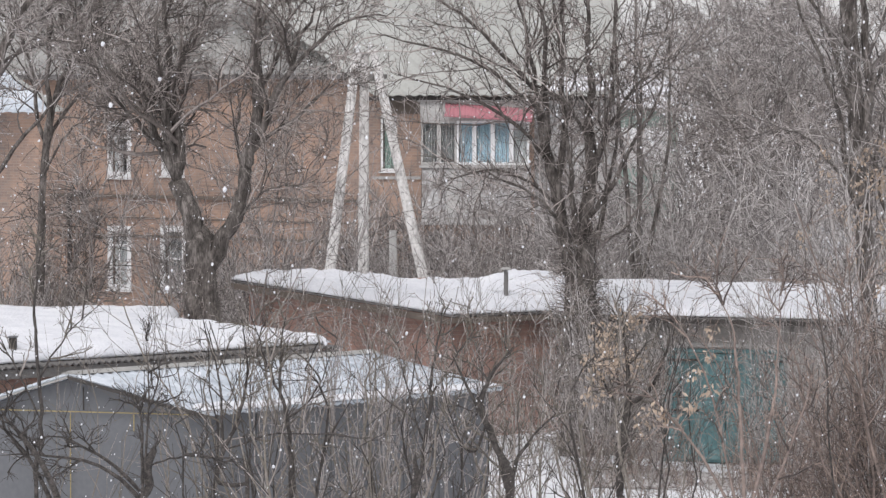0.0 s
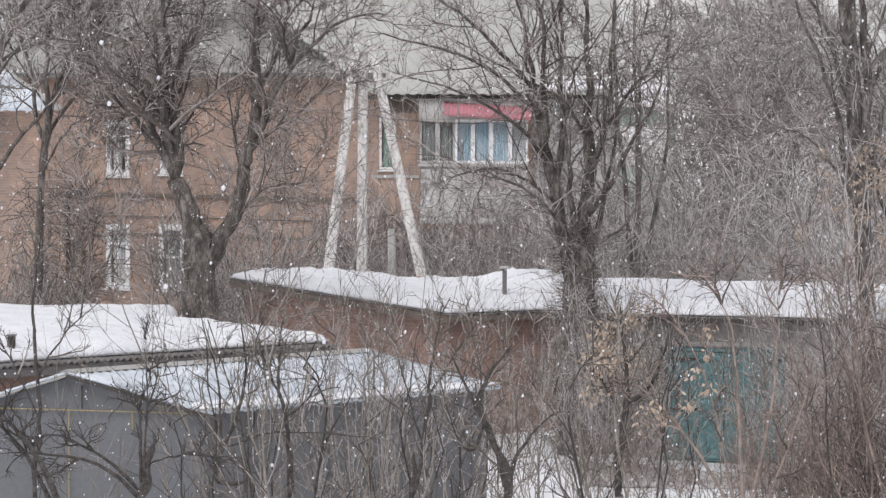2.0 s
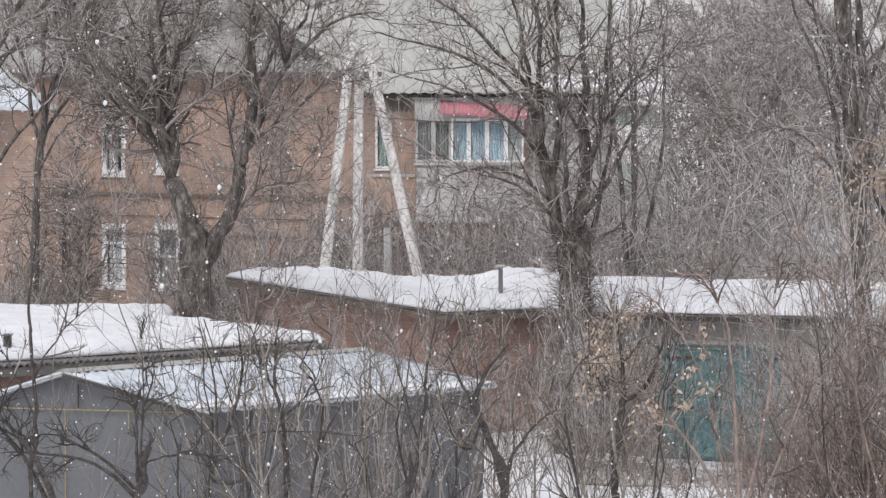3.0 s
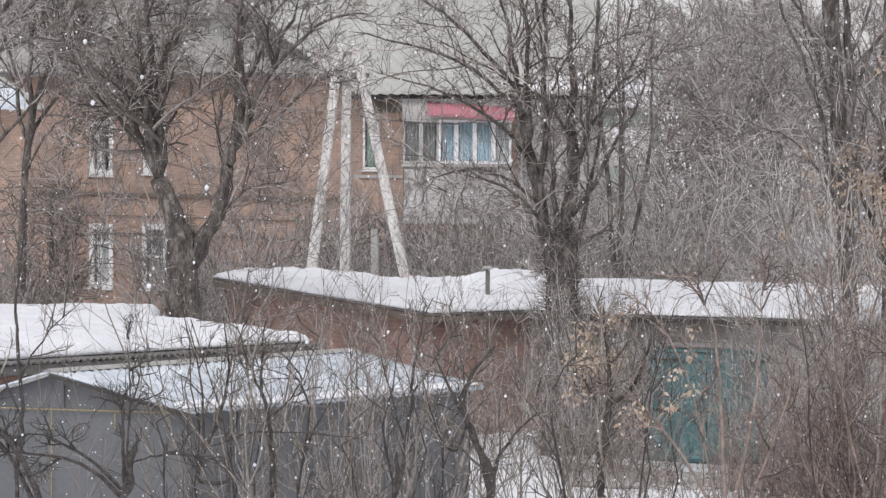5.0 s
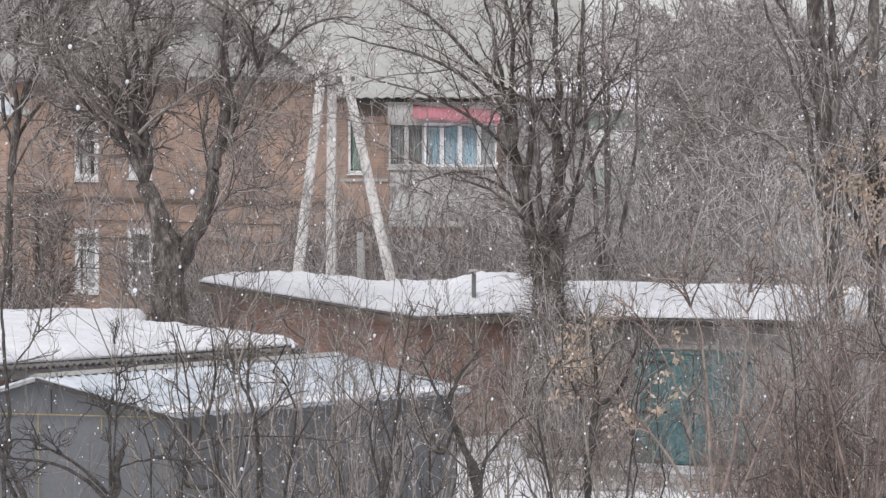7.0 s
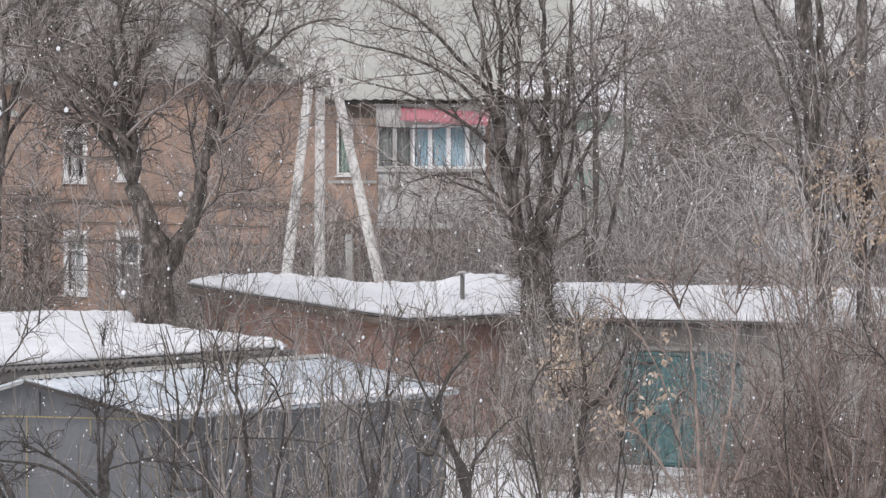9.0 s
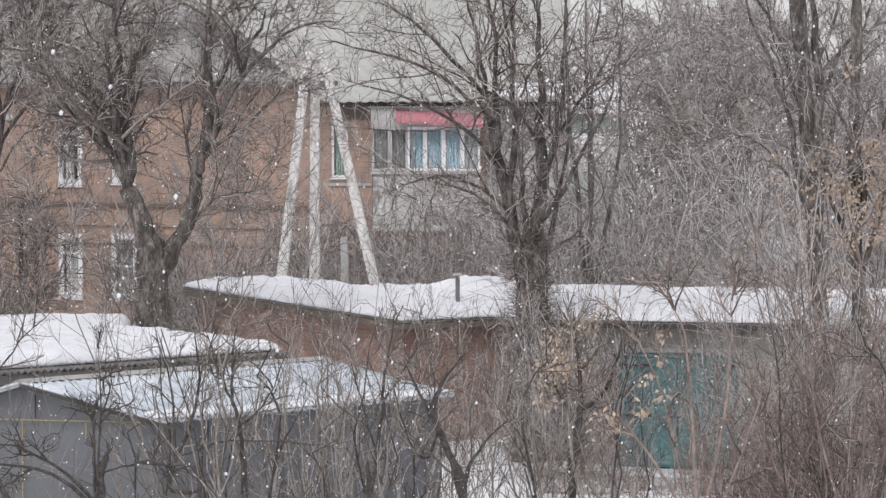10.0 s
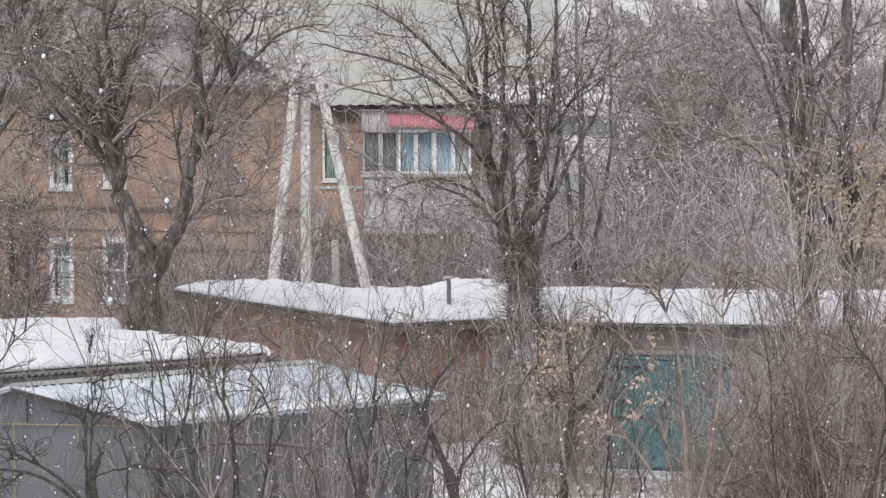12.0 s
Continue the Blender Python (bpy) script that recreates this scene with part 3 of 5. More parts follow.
# ---- the garage with the green gate ----
gg = thing("block_garage", 5.18, 90, 0, "grey block garage with a double green gate", "garage")
G0, G1 = Vector((2.32, 91.2, 0)), Vector((9.25, 88.6, 0))
gw = (G1 - G0).length
gdir = (G1 - G0).normalized()
gin = Vector((-gdir.y, gdir.x, 0))
M_G = pose(G0.x, G0.y, 0, 0, 0, math.degrees(math.atan2(gdir.y, gdir.x)))
ga, gb_, gt = 4.04 - G0.x, 6.37 - G0.x, 2.09
part("wall", pierced_wall(gw, 0, 2.58, 0.3, [(ga, gb_, 0.0, gt)]), M_BLOCK, gg, "grey block wall", M_G)
for i in range(16):
    for k in range(6):
        x = i * 0.46 + (0.23 if k % 2 else 0)
        if x > gw - 0.5 or (x + 0.44 > ga - 0.05 and x < gb_ + 0.05 and k * 0.42 < gt + 0.06):
            continue
        part("block", bevelled(boxes((x + 0.01, x + 0.45, -0.018, -0.003, k * 0.42 + 0.01, k * 0.42 + 0.40)), 0.006), M_BLOCK, gg, "", M_G)
part("wall", boxes((0, 0.3, 0.301, 5.6, 0, 2.6), (gw - 0.3, gw, 0.301, 5.6, 0, 2.6), (0.301, gw - 0.301, 5.3, 5.6, 0, 2.78)), M_BLOCK, gg, "", M_G)
part("lintel", bevelled(boxes((ga - 0.15, gb_ + 0.15, -0.03, -0.004, gt + 0.02, gt + 0.1))), M_CONCRETE, gg, "pale concrete lintel", M_G)
mid = ga + (gb_ - ga) * 0.5
gate = part("gate", bevelled(boxes((ga, ga + 0.07, 0.02, 0.1, 0.03, gt - 0.004), (gb_ - 0.07, gb_, 0.02, 0.1, 0.03, gt - 0.004), (ga + 0.071, gb_ - 0.071, 0.02, 0.1, gt - 0.08, gt - 0.004)), 0.008), M_GREEN, gg, "green steel gate frame", M_G)
for a, b in ((ga + 0.075, mid - 0.008), (mid + 0.008, gb_ - 0.075)):
    leaf = part("gate_leaf", bevelled(boxes((a, b, 0.04, 0.08, 0.05, gt - 0.09)), 0.01), M_GREEN, gate, "scuffed blue-green gate leaf", M_G)
    for z in (0.13, 0.98, gt - 0.21):
        part("gate_rail", bevelled(boxes((a + 0.02, b - 0.02, 0.012, 0.037, z - 0.03, z + 0.03)), 0.005), M_GREEN, gate, "", M_G)
    for z in (0.98, gt - 0.21):
        s = a if a < mid - 0.3 else b - 0.5
        part("hinge_strap", bevelled(boxes((s + 0.08, s + 0.62, -0.006, 0.01, z - 0.022, z + 0.022)), 0.004), M_DARK, gate, "dark iron hinge strap", M_G)
part("gate_handle", rod((mid - 0.06, -0.02, 1.1), (mid - 0.06, -0.02, 1.28), 0.014, 8), M_DARK, gate, "", M_G)
gr = [G0 - gin * 0.35 - gdir * 0.25, G1 - gin * 0.35 + gdir * 0.25, G1 + gin * 5.7 + gdir * 0.25, G0 + gin * 5.7 - gdir * 1.5]
gr = [up(gr[0], 2.64), up(gr[1], 2.60), up(gr[2], 2.83), up(gr[3], 2.89)]
part("roof", sheet(gr, 150, 4, wave=0.02, pitch=0.15, thick=0.03), M_SLATE, gg, "dark slate sheets under snow", flat=False)
part("fascia", prism([gr[0], gr[1], gr[1] - Vector((0, 0, 0.08)), gr[0] - Vector((0, 0, 0.08))], -gin * 0.03), M_DARK, gg, "weathered eave board")
snow_cover(gr, 0.15, 0.045, "snow lying on the block garage roof", edge=0.12)

# ---- the low shed with deep snow ----
shed = thing("brick_shed", -4.54, 84, 0, "low brick shed with a corrugated roof edge", "shed")
s0, s1 = Vector((-8.89, 78.6, 0)), Vector((-1.74, 86.7, 0))
sd = (s1 - s0).normalized()
sn = Vector((-sd.y, sd.x, 0))
t0, t1 = s0 + sn * 5.0, s1 + sn * 4.6
part("wall", prism([up(s0 + sn * 0.35, 0), up(s1 + sn * 0.35 - sd * 0.3, 0), up(s1 + sn * 0.35 - sd * 0.3, 2.24), up(s0 + sn * 0.35, 2.2)], sn * 0.3), M_GARAGE, shed, "stained brickwork")
part("wall", prism([up(s1 + sn * 0.66 - sd * 0.3, 0), up(t1 - sn * 0.2 - sd * 0.3, 0), up(t1 - sn * 0.2 - sd * 0.3, 2.4), up(s1 + sn * 0.66 - sd * 0.3, 2.24)], -sd * 0.3), M_GARAGE, shed)
part("wall", prism([up(t0 - sn * 0.2, 0), up(t1 - sn * 0.2 - sd * 0.61, 0), up(t1 - sn * 0.2 - sd * 0.61, 2.4), up(t0 - sn * 0.2, 2.7)], -sn * 0.3), M_GARAGE, shed)
sr = [up(s0, 2.25), up(s1, 2.30), up(t1, 2.47), up(t0, 2.95)]
part("roof", sheet(sr, 420, 3, wave=0.024, pitch=0.15, thick=0.02), M_SLATE, shed, "grey wavy cement sheets", flat=False)
part("fascia", prism([up(s0 + sn * 0.06, 2.22), up(s1 + sn * 0.06, 2.27), up(s1 + sn * 0.06, 2.12), up(s0 + sn * 0.06, 2.07)], sn * 0.05), M_SLATE, shed, "dark eave board")
snow_cover([up(s0 + sn * 0.16, 2.27), up(s1 + sn * 0.16 - sd * 0.1, 2.32), sr[2], sr[3]], 0.2, 0.055, "deep smooth snow on the shed roof", edge=0.3)
back = thing("back_shed", -7.4, 93, 0, "low brick shed under snow behind the corrugated one", "shed")
part("wall", pierced_wall(4.6, 0, 2.34, 0.3, []), M_GARAGE, back, "stained brickwork", pose(-9.6, 91.8, 0))
part("wall", boxes((-9.6, -9.3, 92.101, 94.0, 0, 2.34), (-5.3, -5.0, 92.101, 94.0, 0, 2.34), (-9.299, -5.301, 93.7, 94.0, 0, 2.34)), M_GARAGE, back)
br = [(-9.8, 91.6, 2.36), (-4.92, 91.6, 2.36), (-4.92, 94.2, 2.44), (-9.8, 94.2, 2.48)]
part("roof", sheet(br, 120, 2, wave=0.02, pitch=0.15, thick=0.03), M_SLATE, back, "dark slate sheets under snow", flat=False)
snow_cover(br, 0.19, 0.05, "smooth snow on the back shed roof", edge=0.15, nu=70, nv=40)
vent = thing("roof_vent", -6.93, 81.5, 2.4, "small dark tin vent box on the snowy shed roof", "vent")
part("box", bevelled(boxes((-6.99, -6.87, 81.4, 81.6, 2.3, 2.72))), M_DARK, vent)
part("lid", bevelled(boxes((-7.01, -6.85, 81.36, 81.64, 2.723, 2.75))), M_TIN, vent)

# ---- the grey tin garage ----
tin = thing("tin_garage", -3.42, 73, 0, "grey painted sheet-metal garage with a shallow gable roof", "garage")
k0 = Vector((-3.42, 73.0, 0))
fv, sv = Vector((-0.814, 0.581, 0)), Vector((0.581, 0.814, 0))
FWD, SL, FA = 4.7, 7.1, 2.42
ZE, ZA, ZL = 2.06, 2.50, 1.88
k1, ka = k0 + fv * FWD, k0 + fv * FA
part("wall", prism([up(k0, 0), up(k1, 0), up(k1, ZL), up(ka, ZA), up(k0, ZE)], sv * 0.06), M_TIN, tin, "flat grey sheet-metal gable")
part("wall", prism([up(k0 + sv * 0.061, 0), up(k0 + sv * SL, 0), up(k0 + sv * SL, ZE), up(k0 + sv * 0.061, ZE)], fv * 0.06), M_TIN, tin, "flat grey sheet-metal side")
part("wall", prism([up(k0 + sv * SL + fv * 0.061, 0), up(k1 + sv * SL, 0), up(k1 + sv * SL, ZL), up(ka + sv * SL, ZA), up(k0 + sv * SL + fv * 0.061, ZE)], -sv * 0.06), M_TIN, tin)
for i in range(8):
    a = k0 + sv * (0.25 + 0.92 * i) - fv * 0.004
    part("seam", prism([up(a, 0.02), up(a + sv * 0.04, 0.02), up(a + sv * 0.04, ZE - 0.03), up(a, ZE - 0.03)], -fv * 0.02), M_TIN, tin)
q = -sv * 0.18
roof_r = [up(k0 + q - fv * 0.16, ZE - 0.02), up(k0 + sv * (SL + 0.15) - fv * 0.16, ZE - 0.02), up(ka + sv * (SL + 0.15), ZA + 0.03), up(ka + q, ZA + 0.03)]
roof_l = [up(ka + q + fv * 0.01, ZA + 0.03), up(ka + sv * (SL + 0.15) + fv * 0.01, ZA + 0.03), up(k1 + sv * (SL + 0.15) + fv * 0.16, ZL - 0.02), up(k1 + q + fv * 0.16, ZL - 0.02)]
part("roof", sheet(roof_r, 130, 8, wave=0.022, pitch=0.2, thick=0.03), M_DUSTED, tin, "wavy sheets thinly covered with bluish snow", flat=False)
part("roof", sheet(roof_l, 130, 8, wave=0.022, pitch=0.2, thick=0.03), M_DUSTED, tin, "", flat=False)
part("ridge_cap", prism([up(ka + q + fv * 0.16, ZA + 0.05), up(ka + q, ZA + 0.10), up(ka + q - fv * 0.16, ZA + 0.05)], sv * (SL + 0.4)), M_OLDROOF, tin, "pale grey ridge cap")
part("verge", prism([roof_r[0] - Vector((0, 0, 0.01)), roof_r[3] - Vector((0, 0, 0.01)), roof_r[3] - Vector((0, 0, 0.055)), roof_r[0] - Vector((0, 0, 0.055))], -sv * 0.03), M_DARK, tin, "dark verge strip")
part("verge", prism([roof_l[0] - Vector((0, 0, 0.01)), roof_l[3] - Vector((0, 0, 0.01)), roof_l[3] - Vector((0, 0, 0.04)), roof_l[0] - Vector((0, 0, 0.04))], -sv * 0.03), M_OLDROOF, tin, "pale grey verge strip")
part("eave_snow", sheet([roof_r[0] + Vector((0, 0, 0.05)), roof_r[1] + Vector((0, 0, 0.05)), roof_r[1].lerp(roof_r[2], 0.12) + Vector((0, 0, 0.05)), roof_r[0].lerp(roof_r[3], 0.12) + Vector((0, 0, 0.05))], 160, 6, thick=0.035, rough=0.05, edge=0.06), M_SNOW, tin, "crumbling line of snow along the eave", flat=False)
y0 = k0 - sv * 0.05
part("gas_pipe", join(rod(up(y0 + fv * 0.1, 2.03), up(y0 + fv * 4.3, 1.96), 0.009, 6), rod(up(y0 + fv * 2.5, 1.98), up(y0 + fv * 2.5, 0.1), 0.009, 6)), M_YELLOW, tin, "thin faded yellow pipe")
part("gas_pipe", rod(up(y0 + fv * 1.3, 1.99), up(y0 + fv * 1.3, 1.75), 0.009, 6), M_YELLOW, tin)
part("door_seam", rod(up(y0 + fv * 2.25, 2.02), up(y0 + fv * 2.25, 2.36), 0.012, 6), M_DARK, tin)


# ---- trees and shrubs ----
def unit(v):
    return v / np.maximum(1e-9, np.linalg.norm(v, axis=-1, keepdims=True))


def arc(p0, p1, p2, n, rng, wob):
    """A bent limb from p0 past p1 to p2, slightly crooked."""
    t = np.linspace(0, 1, n)[:, None]
    p0, p1, p2 = (np.array(p, float) for p in (p0, p1, p2))
    c = 2 * p1 - 0.5 * (p0 + p2)
    p = (1 - t) ** 2 * p0 + 2 * t * (1 - t) * c + t ** 2 * p2
    j = rng.normal(0, 1, (n, 3)).cumsum(0)
    j -= np.linspace(0, 1, n)[:, None] * j[-1]
    return p + wob * j


def sprout(P, R, m, length, rng, n=5, up=0.25, spread=0.9, t0=0.2, thick=0.55, thin=0.006, crook=0.22):
    """m shoots from every branch of P (branches, points, 3)."""
    N, k, _ = P.shape
    idx = np.repeat(np.arange(N), m)
    t = t0 + (0.98 - t0) * rng.random(N * m)
    s = t * (k - 1)
    a = np.minimum(s.astype(int), k - 2)
    w = (s - a)[:, None]
    start = P[idx, a] * (1 - w) + P[idx, a + 1] * w
    r0 = R[idx, a] * (1 - w[:, 0]) + R[idx, a + 1] * w[:, 0]
    tang = unit(P[idx, a + 1] - P[idx, a])
    side = rng.normal(0, 1, (N * m, 3))
    side = unit(side - (side * tang).sum(1, keepdims=True) * tang)
    ang = spread * (0.6 + 0.6 * rng.random((N * m, 1)))
    d = unit(tang * np.cos(ang) + side * np.sin(ang) + np.array([0, 0, up]))
    ln = length * (0.45 + 0.8 * rng.random(N * m)) * (1.15 - 0.6 * t)
    pts = [start]
    for i in range(1, n):
        d = unit(d + rng.normal(0, crook, d.shape) + np.array([0, 0, up * 0.25]))
        pts.append(pts[-1] + d * (ln / (n - 1))[:, None])
    Q = np.stack(pts, 1)
    rr = np.maximum(thin, r0 * thick)
    S = rr[:, None] * np.linspace(1, 0.45, n)[None, :]
    return Q, np.maximum(S, thin * 0.55)


def tubes(lots, sides=3):
    """Vertices and quads of round branches; lots: (P, R) pairs."""
    vs, fs, off = [], [], 0
    for P, R in lots:
        N, n, _ = P.shape
        tan = np.empty_like(P)
        tan[:, 1:-1] = P[:, 2:] - P[:, :-2]
        tan[:, 0], tan[:, -1] = P[:, 1] - P[:, 0], P[:, -1] - P[:, -2]
        tan = unit(tan)
        ref = np.where(np.abs(tan[:, :1, 2:3]) > 0.75, np.array([1.0, 0.2, 0]), np.array([0.1, 0.2, 1.0]))
        a = unit(np.cross(tan, np.broadcast_to(ref, tan.shape)))
        b = np.cross(tan, a)
        ph = np.arange(sides) * 2 * np.pi / sides
        v = P[:, :, None, :] + R[:, :, None, None] * (a[:, :, None, :] * np.cos(ph)[:, None] + b[:, :, None, :] * np.sin(ph)[:, None])
        base = off + (np.arange(N)[:, None, None] * n + np.arange(n - 1)[None, :, None]) * sides
        q = np.arange(sides)
        q2 = (q + 1) % sides
        f = np.stack([base + q, base + q2, base + sides + q2, base + sides + q], -1)
        vs.append(v.reshape(-1, 3))
        fs.append(f.reshape(-1, 4))
        off += N * n * sides
    return np.concatenate(vs), np.concatenate(fs)


def quick_mesh(name, v, f, mat):
    me = bpy.data.meshes.new(name)
    k = f.shape[1]
    me.vertices.add(len(v))
    me.vertices.foreach_set("co", v.astype(np.float32).ravel())
    me.loops.add(f.size)
    me.loops.foreach_set("vertex_index", f.astype(np.int32).ravel())
    me.polygons.add(len(f))
    me.polygons.foreach_set("loop_start", np.arange(0, f.size, k, dtype=np.int32))
    me.polygons.foreach_set("loop_total", np.full(len(f), k, dtype=np.int32))
    me.polygons.foreach_set("use_smooth", np.ones(len(f), dtype=bool))
    me.update(calc_edges=True)
    me.materials.append(mat)
    return me


def bough(name, lots, mat, parent, sides=3, label=""):
    v, f = tubes(lots, sides)
    ob = new(name, quick_mesh(name, v, f, mat))
    ob.parent = parent
    if label:
        tagged(ob, label)
    return ob


def tree(name, label, x, y, trunk, limbs, seed, twig=M_TWIG, bark=M_BARK, counts=(9, 7, 6), lengths=(2.9, 1.15, 0.46), shoots=60, thin=0.0085, wob=0.05, category="tree", up=0.1, sucker=0.9):
    """trunk: (height, foot radius, top radius, lean); limbs: (start height, or limb and place on it, bend x y z, tip x y z, radius, taper), from the tree's foot."""
    rng = np.random.default_rng(seed)
    ob = thing(name, x, y, 0, label, category)
    h, r0, r1, leanx = trunk
    P = arc((0, 0, -0.2), (leanx * 0.4, 0, h * 0.5), (leanx, 0, h), 14, rng, 0.02)
    t = np.linspace(0, 1, 14)
    R = r0 + (r1 - r0) * t + 0.35 * r0 * np.exp(-t * 14) + 0.06 * r0 * np.sin(t * 23)
    fine = np.linspace(0, 13, 53)
    TP = np.stack([np.interp(fine, np.arange(14), P[:, i]) for i in range(3)], 1)
    TR = np.interp(fine, np.arange(14), R)
    TR[-5:] *= np.array([0.96, 0.86, 0.7, 0.45, 0.06])
    tv, tf = tubes([(TP[None], TR[None])], 18)
    axis = TP.repeat(18, 0)
    ridge = np.array([noise.noise(Vector((v[0] * 7, v[1] * 7, v[2] * 1.2 + seed))) + 0.6 * noise.noise(Vector((v[0] * 16, v[1] * 16, v[2] * 4 + seed))) for v in tv])
    tv = tv + (tv - axis) * (0.24 * ridge)[:, None]
    stem_ob = new("trunk", quick_mesh("trunk", tv, tf, bark))
    stem_ob.parent = ob
    tagged(stem_ob, "rough dark bark")
    alls = []
    for hs, b, tip, r, *end in limbs:
        A, AR = P, R
        if type(hs) is tuple:
            A, AR, q = alls[hs[0]][0], alls[hs[0]][1], min(10.2, hs[1] * 11)
        else:
            q = hs / h * 13
        i = min(len(A) - 2, int(q))
        s = A[i] * (1 - (q - i)) + A[i + 1] * (q - i)
        L = arc(s, b, tip, 12, rng, wob)
        LR = np.linspace(min(1.1 * r, 0.98 * np.interp(q, np.arange(len(AR)), AR)), r * (end[0] if end else 0.27), 12)
        shown = LR.copy()
        shown[0] *= 0.6
        shown[-1] *= 0.4
        bough("limb", [(L[None], shown[None])], bark, ob, 7)
        alls.append((L, LR, not end))
    LP, LR = np.stack([a[0] for a in alls if a[2]]), np.stack([a[1] for a in alls if a[2]])
    p1, q1 = sprout(LP, LR, counts[0], lengths[0], rng, 9, up, 0.95, 0.22, 0.5, 0.015, crook=0.17)
    p2, q2 = sprout(p1, q1, counts[1], lengths[1], rng, 6, up, 0.95, 0.2, 0.55, 0.0075, crook=0.2)
    p3, q3 = sprout(p2, q2, counts[2], lengths[2], rng, 3, up, 0.9, 0.1, 0.75, thin, crook=0.22)
    lots = [(p1, q1), (p2, q2), (p3, q3)]
    if shoots:
        e1, g1 = sprout(P[None, 1:], R[None, 1:], shoots, sucker, rng, 6, 0.1, 1.3, 0.0, 0.04, 0.009, crook=0.3)
        e2, g2 = sprout(e1, g1, 5, sucker / 2, rng, 3, 0.15, 0.9, 0.1, 0.8, thin, crook=0.3)
        e3, g3 = sprout(LP, LR, max(4, shoots // 15), 0.9, rng, 5, 0.2, 1.1, 0.02, 0.05, 0.008, crook=0.3)
        lots += [(e1, g1), (e2, g2), (e3, g3)]
    tagged(bough("crown", lots, twig, ob, 3, "bare fine twigs"), kind="stuff")
    return ob


def shrub(name, label, seed, height, stems, width, mat, r=0.018, counts=(7, 5), lengths=(0.9, 0.4), thin=0.006, splay=0.35, category="shrub", crook=0.1, rise=0.2, wide=0.75, bend=0.12):
    """A many-stemmed bare bush about its own foot."""
    rng = np.random.default_rng(seed)
    ob = new(name)
    tagged(ob, label, category, {"sapling": "saplings before the tin garage"}.get(category, "shrubs in the thicket"))
    S, SR = [], []
    for i in range(stems):
        a, d = rng.random() * 2 * math.pi, rng.random() ** 0.6
        f = np.array([math.cos(a), math.sin(a), 0]) * d * width
        hh = height * (0.55 + 0.45 * rng.random())
        tip = f + np.array([math.cos(a) * splay * hh * rng.random(), math.sin(a) * splay * hh * rng.random(), hh]) + rng.normal(0, 0.12, 3) * hh * 0.4
        S.append(arc(f - np.array([0, 0, 0.1]), f * 0.5 + tip * 0.5 + rng.normal(0, 0.06, 3) * hh, tip, 9, rng, crook * 0.3))
        SR.append(r * (0.6 + 0.7 * rng.random()) * np.linspace(1, 0.35, 9))
    S, SR = np.stack(S), np.stack(SR)
    p1, q1 = sprout(S, SR, counts[0], lengths[0] * height / 3, rng, 6, rise, wide, 0.12, 0.6, thin * 1.2, crook=bend)
    p2, q2 = sprout(p1, q1, counts[1], lengths[1] * height / 3, rng, 3, rise * 0.6, wide, 0.1, 0.8, thin, crook=bend)
    for i in range(stems):
        bough("stem", [(S[i:i + 1], SR[i:i + 1])], mat, ob, 5)
    tagged(bough("crown", [(p1, q1), (p2, q2)], mat, ob, 3), "fine bare twigs", kind="stuff")
    return ob


def seed_clusters(parent, spots, n, rng, spread=0.2):
    """Hanging bunches of dry winged seeds."""
    v, f = [], []
    for s in spots:
        for _ in range(n):
            c = np.array(s) + rng.normal(0, spread, 3) * np.array([1, 1, 0.9])
            d = unit(rng.normal(0, 1, 3) + np.array([0, 0, -1.2]))
            w = unit(np.cross(d, rng.normal(0, 1, 3)))
            up_ = np.cross(d, w) * 0.006
            l, b = 0.06 + 0.05 * rng.random(), 0.016 + 0.012 * rng.random()
            k = len(v)
            v += [c, c + d * l * 0.5 + w * b, c + d * l, c + d * l * 0.5 - w * b, c + d * l * 0.5 + up_]
            f += [(k, k + 1, k + 4), (k + 1, k + 2, k + 4), (k + 2, k + 3, k + 4), (k + 3, k, k + 4)]
    ob = new("dry_foliage", quick_mesh("dry_foliage", np.array(v), np.array(f), M_SEED))
    ob.parent = parent
    return tagged(ob, "tan bunches of dry winged seeds", kind="stuff")


